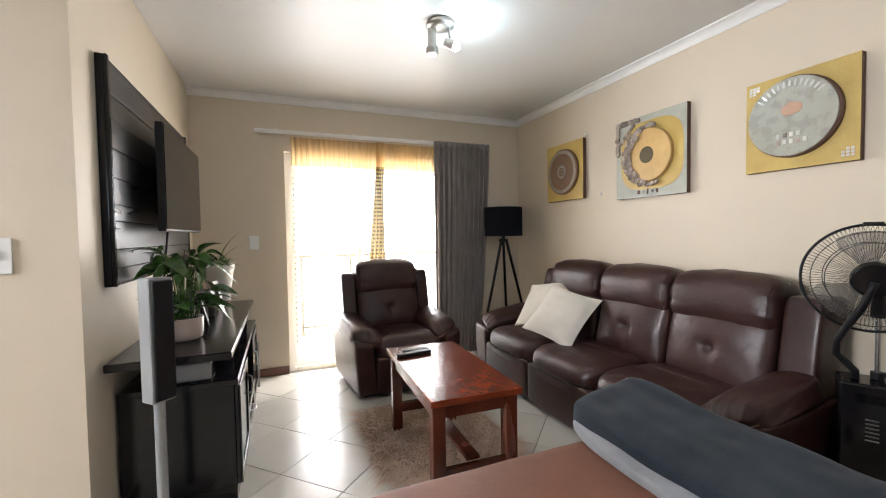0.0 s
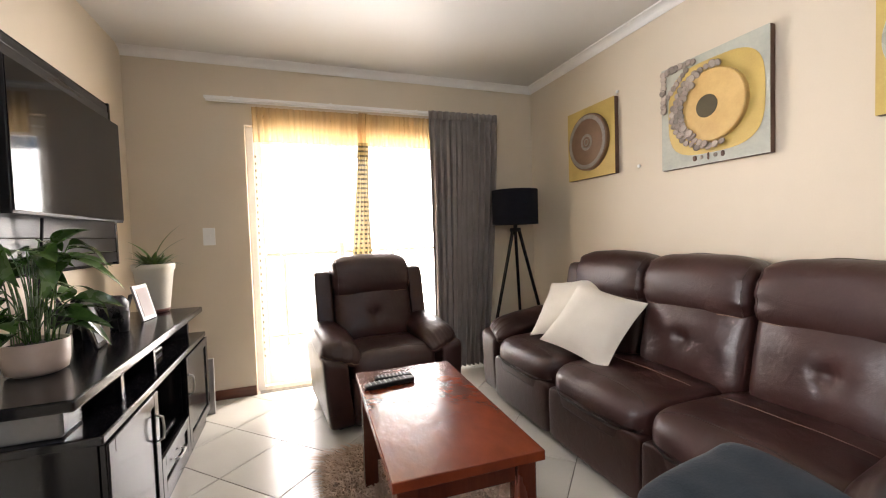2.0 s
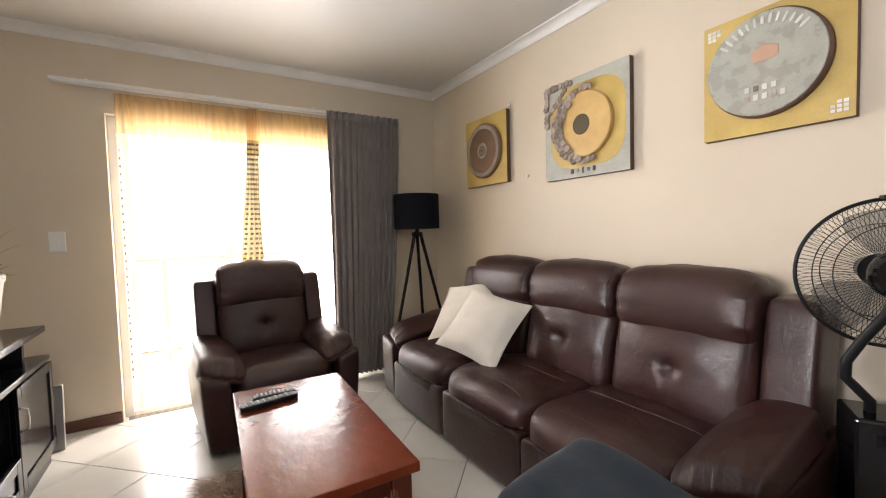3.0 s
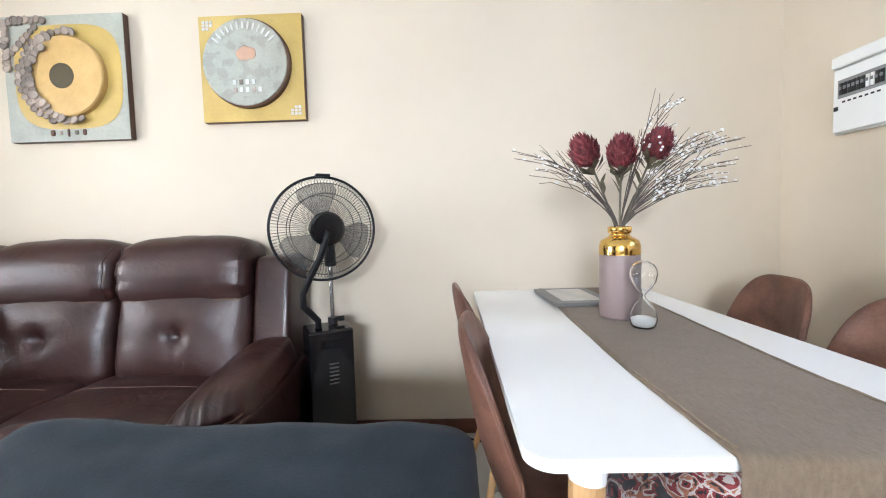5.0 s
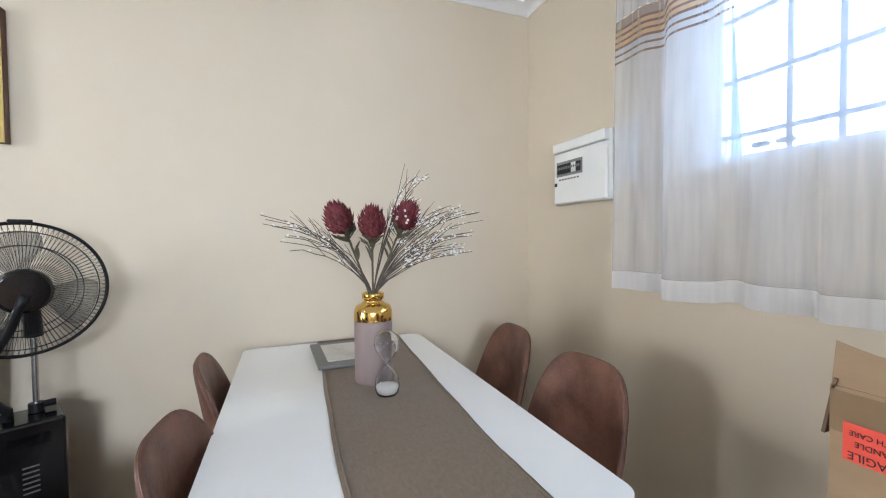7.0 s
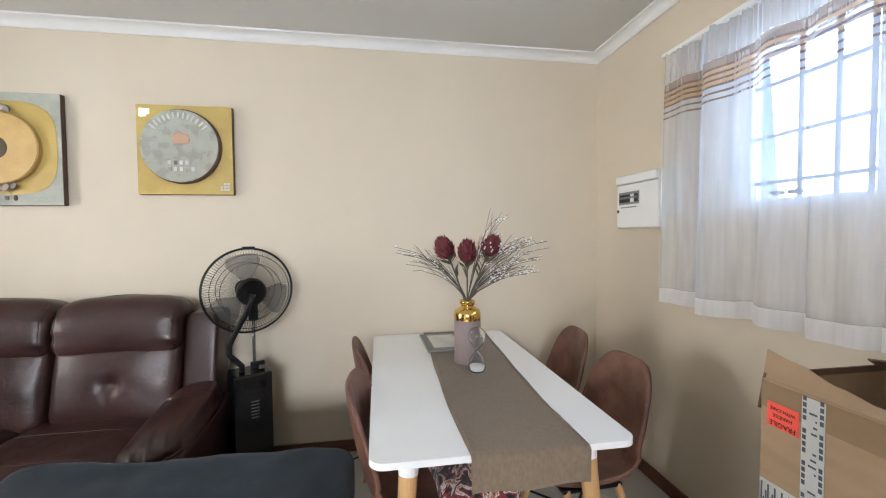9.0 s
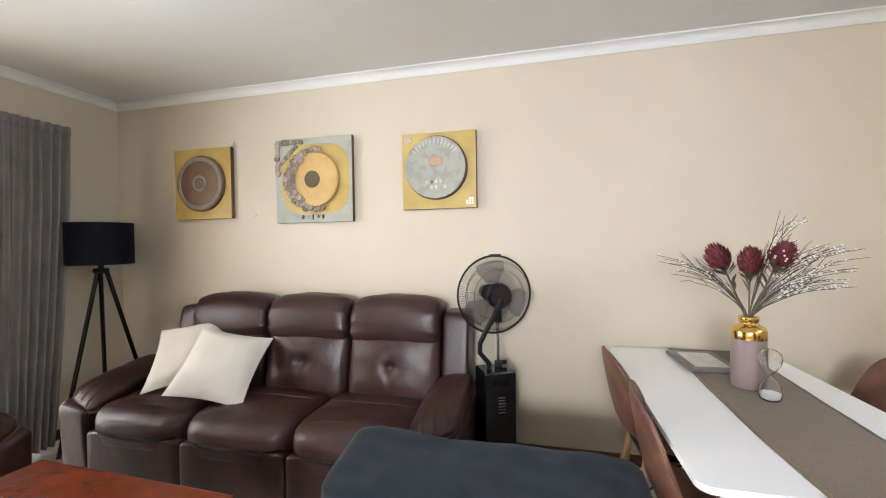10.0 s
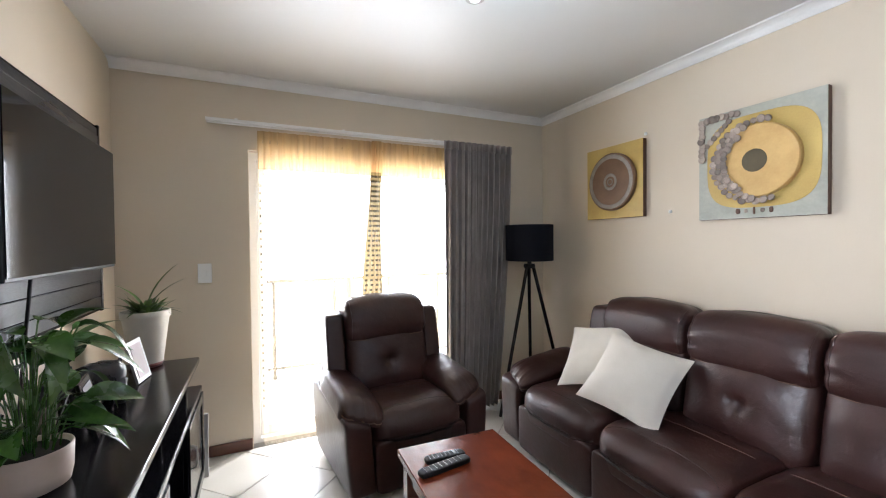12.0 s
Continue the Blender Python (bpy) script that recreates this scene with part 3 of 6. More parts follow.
# ---- living side: leather suite ----
def recliner_suite(name, label, category, m, seats, seat_w, depth, arm, wing_z, head_z, back_k=1.0, back_x=0.0):
    """A padded recliner with its front towards -y: seats, backs with a head roll, padded arms and side wings."""
    t = thing(name, label, category, m)
    half = seats * seat_w / 2
    front = -depth / 2
    back = depth / 2

    def wrinkle(amount, scale=9.0):
        return lambda v: amount * noise.noise(Vector((v.x * scale + 7, v.y * scale, v.z * scale + 3)))

    w = wrinkle(0.007)
    part("base_frame", box(-half - arm * 0.8, half + arm * 0.8, front + 0.10, back - 0.12, 0.035, 0.30, 0.02), M["leather"], t)
    for sx in (-1, 1):
        for y in (front + 0.12, back - 0.16):
            part("foot", rod((sx * (half + arm * 0.4), y, 0), (sx * (half + arm * 0.4), y, 0.04), 0.018), M["black_plastic"], t)
    part("back_shell", puff(back_x, back - 0.11, (wing_z + 0.06) / 2, 2 * half * back_k + arm * 1.2, 0.18, wing_z - 0.06, 8, 12), M["leather"], t, smooth=True)
    for i in range(seats):
        x = -half + (i + 0.5) * seat_w

        def seat_shape(u, v):
            v.z += 0.016 * (1 - u.x ** 2) * (1 - u.y ** 2) * (u.z > 0) + w(v) * (u.z > 0)
            if u.y < -0.45:
                k = (-u.y - 0.45) / 0.55
                v.z -= 0.045 * k ** 3 * (u.z > 0)
                v.y -= 0.010 * (1 - u.x ** 2) * k * (u.z > -0.6)
            return v

        cy, cz, sw, sd, sh, sp_ = front + 0.335, 0.332, seat_w * 0.998, 0.67, 0.256, 6.0

        def on_seat(ux, uy, lift):
            uz = max(0.0, 1 - abs(ux) ** sp_ - abs(uy) ** sp_) ** (1 / sp_)
            v = seat_shape(Vector((ux, uy, uz)), Vector((x + ux * sw / 2, cy + uy * sd / 2, cz + uz * sh / 2)))
            return v + Vector((0, 0, lift))

        seat = part("seat_cushion", puff(x, cy, cz, sw, sd, sh, sp_, 24, seat_shape), M["leather"], t, smooth=True)
        part("front_panel", puff(x, front + 0.072, 0.176, seat_w * 0.996, 0.150, 0.292, 12, 18), M["leather"], t, smooth=True)
        part("seam", tube([on_seat(q, -0.66 - 0.20 * q * q * q * q, -0.0006) for q in span(-0.90, 0.90, 30)], 0.0022, 6), M["dark_seam"], seat)
        part("seam", tube([on_seat(q, 0.06 + 0.10 * q * q, -0.0008) for q in span(-0.80, 0.80, 30)], 0.0024, 6), M["seam"], seat)
        bx, back_w = x * back_k + back_x, seat_w * back_k
        tilt = Matrix.Translation((bx, back - 0.27, 0.43)) @ Matrix.Rotation(radians(-12), 4, "X")

        def back_shape(u, v):
            r2 = (u.x / 0.30) ** 2 + ((u.z + 0.05) / 0.36) ** 2
            if u.y < 0:
                v.y += 0.016 * math.exp(-r2 * 2.0) + 0.030 * math.exp(-r2 * 11) - 0.036 * (1 - u.x ** 2) * (1 - u.z ** 2)
                v.y += 0.008 * math.exp(-(u.x / 0.05) ** 2) * (-0.95 < u.z < 0.0)
                fan = math.atan2(u.z + 0.05, u.x)
                v.y += 0.006 * math.sin(7 * fan + i) * math.exp(-r2 * 2.2) * min(1.0, r2 * 3)
            v.y += w(v) * 0.8
            return v

        pad = part("back_cushion", puff(0, 0, 0.19, back_w * 0.985, 0.22, 0.46, 6, 30, back_shape, tilt), M["leather"], t, smooth=True)
        part("button", puff(0, -0.070, 0.178, 0.028, 0.012, 0.028, 2.5, 6, None, tilt), M["leather"], pad, smooth=True)
        rise = head_z - 0.755

        def head_shape(u, v):
            v.y -= 0.028 * (1 - u.z ** 2) * (u.y < 0)
            v.y += (0.005 * math.sin(u.z * 9 + 2 * u.x) + 0.004 * math.sin(u.z * 17)) * max(0.0, abs(u.x) - 0.62) / 0.38 * (u.y < 0)
            v.z += 0.020 * (1 - u.x ** 2) * (u.z > 0) + w(v) * 0.8
            v.y += 0.05 * max(0, u.z) ** 2 * (u.y < 0)
            return v

        hm = Matrix.Translation((bx, back - 0.205, 0.755)) @ Matrix.Rotation(radians(-9), 4, "X")
        head = part("headrest", puff(0, 0, rise / 2 - 0.018, back_w * 0.985, 0.24, rise, 6.0, 22, head_shape, hm), M["leather"], t, smooth=True)
        hp = 6.0
        line = []
        for q in span(-0.90, 0.90, 30):
            u = Vector((q, 0, -0.86 + 0.03 * q * q))
            u.y = -max(0.0, 1 - abs(u.x) ** hp - abs(u.z) ** hp) ** (1 / hp)
            line.append(hm @ head_shape(u, Vector((u.x * back_w * 0.4925, u.y * 0.12, rise / 2 - 0.018 + u.z * rise / 2))))
        part("piping", tube(line, 0.0032, 6), M["seam"], head)
        for sx in (-0.90, 0.90):
            edge = []
            for q in span(-0.84, 0.80, 24):
                u = Vector((sx, 0, q))
                u.y = -max(0.0, 1 - abs(u.x) ** hp - abs(u.z) ** hp) ** (1 / hp)
                edge.append(hm @ head_shape(u, Vector((u.x * back_w * 0.4925, u.y * 0.12, rise / 2 - 0.018 + u.z * rise / 2))))
            part("piping", tube(edge, 0.0028, 6), M["leather"], head)
    for s in (-1, 1):
        ax = s * (half + arm / 2)

        def arm_shape(u, v, s=s):
            v.x += s * (0.006 * (1 - u.z ** 2) + 0.016 * u.z)
            if u.z > 0:
                v.z += 0.045 * max(0, u.y) * u.z + 0.022 * s * u.x * u.z + w(v)
            return v

        part("arm_body", puff(ax, front + 0.390, 0.240, arm * 0.99, 0.76, 0.42, 14, 20, arm_shape), M["leather"], t, smooth=True)
        pad_w = max(arm * 1.14, 0.240)
        am = Matrix.Translation((ax - s * (pad_w - arm) * 0.35, front + 0.325, 0.487)) @ Matrix.Rotation(radians(8), 4, "X") @ Matrix.Rotation(radians(-s * 15), 4, "Y")

        def pad_shape(u, v, s=s):
            k = max(0.0, (-u.y - 0.40) / 0.60)
            v.z += 0.026 * (1 - u.x ** 2) * (u.z > 0)
            v.z = v.z * (1 - 0.55 * k ** 3) - 0.012 * k ** 2
            v.z += (0.004 * math.sin(u.x * 13 + 1.5 * s + 2 * u.y) + 0.003 * math.sin(u.x * 27 + 3 * u.y)) * k ** 1.4 * (1 - u.x ** 2) * (u.z > -0.3)
            v.y -= 0.030 * k * s * u.x * -1
            v.x *= 1 + 0.06 * k
            v.z += w(v)
            return v

        pad = part("arm_pad", puff(0, 0, 0, pad_w, 0.56, 0.118, 6.0, 34, pad_shape, am), M["leather"], t, smooth=True)
        tip = []
        for q in span(-0.92, 0.92, 24):
            u = Vector((q, -max(0.0, 1 - abs(q) ** 6) ** (1 / 6), 0))
            tip.append(am @ pad_shape(u, Vector((u.x * pad_w / 2, u.y * 0.28, 0))))
        part("piping", tube(tip, 0.0040, 6), M["seam"], pad)
        part("side_wing", puff(s * (half * back_k + arm * 0.38) + back_x, back - 0.19, wing_z / 2 + 0.20, arm * 0.76, 0.22, wing_z - 0.40, 10, 14,
                               lambda u, v: v + Vector((0, -0.04 + 0.10 * (u.z + 1) / 2, 0))), M["leather"], t, smooth=True)
    return t


recliner_suite("sofa", "dark brown leather three-seat recliner sofa with buttoned backs", "sofa",
               pose(2.735, 2.915, 0, rz=-90), 3, 0.655, 0.86, 0.215, 0.95, 1.05, 0.905, 0.115)
recliner_suite("recliner_armchair", "dark brown leather recliner armchair before the curtained door", "armchair",
               pose(1.545, 4.205, 0, rz=6), 1, 0.590, 0.82, 0.156, 0.945, 1.060)


def scatter_cushion(m, size, label):
    """A square linen cushion, flat at its corners and full in the middle."""
    t = thing("scatter_cushion", label, "cushion", m, "cushions on the sofa")
    h = size / 2

    def side(s):
        def place(u, v):
            e = (1 - min(1, abs(u) / 0.95) ** 2.6) * (1 - min(1, abs(v) / 0.95) ** 2.6)
            pull = 1 - 0.085 * (1 - abs(u) ** 2) * abs(v) ** 3
            pull2 = 1 - 0.085 * (1 - abs(v) ** 2) * abs(u) ** 3
            return Vector((u * h * pull2, s * (0.004 + 0.070 * max(0, e) ** 0.62 + 0.005 * noise.noise(Vector((u * 3, v * 3, s)))), v * h * pull))
        return place

    bm = sheet(span(-1, 1, 26), span(-1, 1, 26), side(-1))
    sheet(span(-1, 1, 26), span(-1, 1, 26), side(1), bm)
    bmesh.ops.remove_doubles(bm, verts=bm.verts, dist=0.0005)
    part("cover", bm, M["linen"], t, smooth=True)
    loop = []
    for k in range(4):
        for q in range(14):
            a = -1 + 2 * q / 14
            u, v = ((a, -1), (1, a), (-a, 1), (-1, -a))[k]
            loop.append((u * h * (1 - 0.085 * (1 - v * v) * abs(u) ** 3), 0, v * h * (1 - 0.085 * (1 - u * u) * abs(v) ** 3)))
    part("piping", tube(loop, 0.0035, 6, closed=True), M["linen"], t)
    return t


def facing(centre, right, up):
    """A pose whose x runs along right and whose z runs along up."""
    x = Vector(right).normalized()
    z = Vector(up) - x * Vector(up).dot(x)
    z.normalize()
    y = z.cross(x)
    m = Matrix((x, y, z)).transposed().to_4x4()
    m.translation = centre
    return m


scatter_cushion(facing((2.602, 3.222, 0.650), (0.115, -0.47, -0.09), (0.30, 0.105, 0.354)), 0.455, "square cream linen cushion leaning on the sofa")
scatter_cushion(facing((2.715, 3.580, 0.680), (0.127, -0.40, 0.085), (0.30, 0.146, 0.32)), 0.465, "square cream linen cushion tucked behind another")

# leather bench with a folded blanket
bench = thing("corner_bench", "worn brown leather corner bench seat", "bench", pose(1.40, 1.50, 0))
dent = lambda u, v: v + Vector((0, 0, 0.012 * (1 - u.x ** 2) * (1 - u.y ** 2) * (u.z > 0) + 0.005 * noise.noise(v * 6)))
part("seat", puff(0.015, 0.19, 0.345, 1.29, 0.56, 0.22, 10, 18, dent), M["tan_leather"], bench, smooth=True)
part("seat", puff(0.49, -0.29, 0.345, 0.34, 0.40, 0.22, 10, 14, dent), M["tan_leather"], bench, smooth=True)
part("seat_frame", box(-0.60, 0.63, -0.07, 0.44, 0.12, 0.25, 0.012), M["tan_leather"], bench)
part("seat_frame", box(0.34, 0.63, -0.47, -0.072, 0.12, 0.25, 0.012), M["tan_leather"], bench)
for sx, sy in ((-0.55, 0.40), (-0.55, -0.04), (0.58, 0.40), (0.58, -0.43), (0.38, -0.43)):
    part("leg", rod((sx, sy, 0), (sx, sy, 0.13), 0.022, 0.028), M["black_wood"], bench)


def blanket():
    t = thing("folded_blanket", "thick charcoal fleece blanket with a grey underside, folded along the bench", "blanket", pose(1.88, 1.52, 0.452))

    def shape(u, v):
        v.z += 0.010 * noise.noise(Vector((v.x * 5, v.y * 4, 1))) + 0.006 * noise.noise(Vector((v.x * 14, v.y * 11, 5)))
        v.x += 0.018 * noise.noise(Vector((v.y * 3, v.z * 6, 8)))
        v.z += (0.038 * u.x + 0.030 * max(0.0, u.y) ** 2) * max(0.0, u.z)
        return v

    part("top_fold", puff(0.015, 0, 0.072, 0.36, 1.06, 0.132, 9.0, 34, shape), M["charcoal"], t, smooth=True)
    part("under_fold", puff(-0.035, 0.005, 0.032, 0.375, 1.05, 0.062, 4, 22, lambda u, v: v + Vector((0.02 * noise.noise(Vector((v.y * 3, 1, 3))), 0, 0.012 * noise.noise(Vector((v.x * 7, v.y * 5, 9)))))),
         M["grey_fleece"], t, "light grey underside of the blanket", smooth=True)


blanket()


# coffee table, remotes, rug
def coffee_table():
    t = thing("coffee_table", "varnished red-brown wooden coffee table with worn edges", "coffee table", pose(1.463, 2.795, 0, rz=-2.0))

    part("tabletop", box(-0.2325, 0.2325, -0.4625, 0.4625, 0.509, 0.541, 0.0035, segs=3), M["red_wood"], t)
    for s in (-1, 1):
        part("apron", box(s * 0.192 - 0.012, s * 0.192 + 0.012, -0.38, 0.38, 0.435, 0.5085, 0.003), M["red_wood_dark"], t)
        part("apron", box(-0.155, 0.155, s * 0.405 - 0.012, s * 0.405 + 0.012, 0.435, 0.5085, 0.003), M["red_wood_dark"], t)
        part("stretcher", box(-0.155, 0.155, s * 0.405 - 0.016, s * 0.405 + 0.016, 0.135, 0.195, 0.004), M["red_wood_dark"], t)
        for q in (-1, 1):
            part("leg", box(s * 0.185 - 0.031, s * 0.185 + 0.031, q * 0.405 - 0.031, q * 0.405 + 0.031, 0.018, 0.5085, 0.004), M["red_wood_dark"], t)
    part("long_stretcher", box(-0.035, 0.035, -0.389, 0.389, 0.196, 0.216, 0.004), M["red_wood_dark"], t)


coffee_table()


def remote(m, length, width, label):
    t = thing("remote_control", label, "remote control", m, "remote controls on the coffee table")
    part("body", puff(0, 0, 0.011, width, length, 0.022, 6, 10), M["black_plastic"], t, smooth=True)
    for r in range(8):
        for c in (-1, 0, 1):
            part("button", box(c * width * 0.25 - 0.0045, c * width * 0.25 + 0.0045, -length * 0.4 + r * length * 0.1 - 0.003, -length * 0.4 + r * length * 0.1 + 0.003, 0.0205, 0.0245, 0.001), M["grey_plastic"], t)


remote(pose(1.366, 3.040, 0.5415, rz=-82), 0.225, 0.048, "long black remote control with grey buttons")
remote(pose(1.395, 3.101, 0.5415, rz=-92), 0.17, 0.044, "short black remote control with grey buttons")


def rug():
    t = thing("shaggy_rug", "beige long-pile shaggy rug under the coffee table", "rug", pose(1.49, 3.10, 0))
    hx, hy = 0.40, 0.47

    def edge(x, y):
        return abs(x) ** 5 / hx ** 5 + abs(y) ** 5 / hy ** 5 < 1.0 + 0.10 * noise.noise(Vector((x * 7, y * 7, 2)))

    part("backing", puff(0, 0, 0.006, hx * 2, hy * 2, 0.010, 5, 14), M["shag"], t)
    verts, faces = [], []
    for i in range(15000):
        x, y = rnd(-hx * 1.04, hx * 1.04), rnd(-hy * 1.04, hy * 1.04)
        if not edge(x, y):
            continue
        out = Vector((x / hx, y / hy, 0))
        a = rnd(0, 6.28)
        way = Vector((math.cos(a), math.sin(a), 0)) * rnd(0.010, 0.034) + out * (0.055 * out.length ** 4) * rnd(0.4, 1.4)
        h = rnd(0.022, 0.042) * (1.0 if out.length < 0.95 else 0.6)
        side = Vector((-math.sin(a), math.cos(a), 0)) * rnd(0.0024, 0.0046)
        p = Vector((x, y, 0.009))
        mid = p + way * 0.35 + Vector((0, 0, h * 0.75))
        tip = p + way + Vector((0, 0, h * (0.8 if out.length < 0.9 else 0.25)))
        k = len(verts)
        verts += [p - side, p + side, mid - side, mid + side, tip]
        faces += [(k, k + 1, k + 3, k + 2), (k + 2, k + 3, k + 4)]
    me = bpy.data.meshes.new("shag")
    me.from_pydata([tuple(v) for v in verts], [], faces)
    me.materials.append(M["shag"])
    ob = new("shag", me)
    ob.parent = t
    ob["kind"] = "stuff"


rug()


# ---- curtains ----
def drape(x0, x1, z0, z1, y, folds, deep, seed, narrow=0.0, flare=0.0):
    """A hanging cloth in folds between x0 and x1; the foot is narrower by narrow."""
    def place(u, v):
        x = x0 + (x1 - x0) * u
        low = 1 - v
        x = x - narrow * u * low ** 1.5
        ph = u * folds * 2 * math.pi + 1.1 * noise.noise(Vector((u * 5, seed, 0)))
        d = deep * (0.75 + 0.25 * low) * (math.sin(ph) + 0.35 * math.sin(2.1 * ph + seed) + 0.3 * noise.noise(Vector((u * 18, v * 2.5, seed))))
        if v > 0.965:
            d *= 0.55
        return Vector((x + 0.3 * deep * math.cos(ph) * low, y + d - flare * low, z0 + (z1 - z0) * v + (0.006 * math.sin(ph) if v < 0.02 else 0)))
    return place


vs = [0, 0.02, 0.06, 0.12, 0.2, 0.3, 0.4, 0.5, 0.6, 0.7, 0.8, 0.88, 0.94, 0.965, 0.985, 1.0]
gc = thing("grey_curtain", "heavy grey pleated curtain drawn to one side of the door", "curtain")
hang = drape(2.105, 2.745, 0.03, 2.236, 4.592, 11, 0.028, 3.0, 0.16)
cloth_bm = sheet(span(0, 1, 240), vs, hang)
sheet(span(0, 1, 240), vs, lambda u, v: hang(u, v) + Vector((0, 0.003, 0)), cloth_bm)
part("drape", cloth_bm, M["grey_curtain"], gc, smooth=True)
part("header_tape", sheet(span(0, 1, 240), span(0.970, 1.004, 2), lambda u, v: drape(2.105, 2.745, 0.03, 2.236, 4.592, 11, 0.028, 3.0, 0.16)(u, min(v, 1.0)) + Vector((0, -0.005, 0)), thick=0.002), M["grey_curtain"], gc, smooth=True)


def sheer_panel(label, x0, x1, seed, folds):
    t = thing("sheer_curtain", label, "curtain", group="sheer curtains at the door")
    part("voile", sheet(span(0, 1, 150), vs, drape(x0, x1, 0.03, 2.19, 4.672, folds, 0.013, seed)), M["gold_sheer"], t, smooth=True)
    part("gathered_band", sheet(span(0, 1, 150), span(0.88, 1.0, 4), lambda u, v: drape(x0, x1, 0.03, 2.19, 4.672, folds, 0.013, seed)(u, v) + Vector((0, -0.004, 0))), M["gold_band"], t, "denser gathered heading", smooth=True)
    return t


sl = sheer_panel("sheer gold organza curtain glowing in the daylight", 0.735, 1.56, 1.0, 17)
sr = sheer_panel("sheer gold organza curtain beside the grey drape", 1.53, 2.15, 2.0, 13)


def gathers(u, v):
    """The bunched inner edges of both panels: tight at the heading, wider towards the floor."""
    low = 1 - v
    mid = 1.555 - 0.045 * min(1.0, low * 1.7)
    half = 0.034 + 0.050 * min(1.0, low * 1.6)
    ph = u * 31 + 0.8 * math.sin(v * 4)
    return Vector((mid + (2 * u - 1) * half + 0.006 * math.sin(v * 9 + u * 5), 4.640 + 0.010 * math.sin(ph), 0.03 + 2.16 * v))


part("gathered_edge", sheet(span(0, 1, 48), span(0.89, 1, 6), gathers), M["gold_band"], sr, smooth=True)
# The backlit lower length takes the darkened gold, the heading above does not.
part("gathered_edge", sheet(span(0, 1, 48), span(0, 0.89, 36), gathers), M["gold_gather_dimmed"], sr, "dense gathered edge with a woven dot pattern", smooth=True)
for k in range(46):
    for c in range(4):
        p = gathers(0.14 + 0.24 * c + 0.03 * (k % 2), 0.10 + 0.0172 * k)
        part("woven_motif", box(p.x - 0.010, p.x + 0.010, 4.626, 4.627, p.z - 0.008, p.z + 0.008), M["motif"], sr)
for k in range(30):
    part("woven_motif", box(0.742, 0.752, 4.652, 4.6535, 0.30 + k * 0.052, 0.318 + k * 0.052), M["motif"], sl)
rod_n = thing("curtain_rail", "white double curtain rail above the door", "curtain rail", pose(1.6, 4.66, 2.225))
part("front_rail", box(-1.165, 1.16, -0.055, -0.035, -0.010, 0.010, 0.004), M["white_plastic"], rod_n)
part("back_rail", box(-1.165, 1.16, 0.005, 0.025, -0.010, 0.010, 0.004), M["white_plastic"], rod_n)
for x in (-1.0, -0.3, 0.4, 1.1):
    part("bracket", box(x, x + 0.02, -0.034, 0.054, 0.0105, 0.022, 0.002), M["white_plastic"], rod_n)

# ---- floor lamp ----
fl = thing("floor_lamp", "black tripod floor lamp with a drum shade", "floor lamp", pose(2.835, 4.465, 0))
part("shade", lathe([(0.195, 1.255), (0.200, 1.255), (0.200, 1.555), (0.195, 1.555), (0.195, 1.255)], 48), M["navy_shade"], fl, smooth=False)
part("shade_ring", tube([(0.197 * math.cos(a), 0.197 * math.sin(a), 1.256) for a in span(0, 6.2832, 40)[:-1]], 0.004, 6, closed=True), M["black_plastic"], fl)
part("spider", rod((-0.194, 0, 1.30), (0.194, 0, 1.30), 0.003), M["black_plastic"], fl)
part("bulb_holder", rod((0, 0, 1.20), (0, 0, 1.33), 0.018), M["black_plastic"], fl)
part("tripod_head", lathe([(0, 1.19), (0.045, 1.19), (0.05, 1.205), (0.045, 1.225), (0, 1.225)], 24), M["black_plastic"], fl)
for a in (196, 318, 62):
    c, s = math.cos(radians(a)), math.sin(radians(a))
    part("leg", rod((c * 0.36, s * 0.245, 0.0), (c * 0.03, s * 0.03, 1.21), 0.013, 0.015, 12), M["black_wood"], fl)


# ---- pictures ----
def canvas(y0, y1, z0, z1, face, label):
    t = thing("wall_art", label, "wall art", pose(EAST - 0.002, (y0 + y1) / 2, (z0 + z1) / 2, rz=-90), "pictures over the sofa")
    w, h = (y1 - y0) / 2, (z1 - z0) / 2
    part("canvas", box(-w, w, -0.034, 0, -h, h, 0.003), M["canvas_edge"], t)
    part("painted_face", box(-w + 0.001, w - 0.001, -0.0375, -0.0345, -h + 0.001, h - 0.001), face, t)
    return t


def disc(t, name, x, z, r, y0, y1, material, label="", parent=None):
    m = Matrix.Translation((x, 0, z)) @ Matrix.Rotation(radians(90), 4, "X")
    rim = min(0.006, (y0 - y1) / 2)
    return part(name, lathe([(0, -y0), (r, -y0), (r, -y1 - rim), (r - rim, -y1), (0, -y1)], 56, None, m), material, parent or t, label)


def ring(t, name, x, z, r, w, y, material):
    m = Matrix.Translation((x, 0, z)) @ Matrix.Rotation(radians(90), 4, "X")
    return part(name, lathe([(r - w, -y), (r - w * 0.8, -y + 0.003), (r - w * 0.2, -y + 0.003), (r, -y), (r - w, -y)], 56, None, m), material, t)


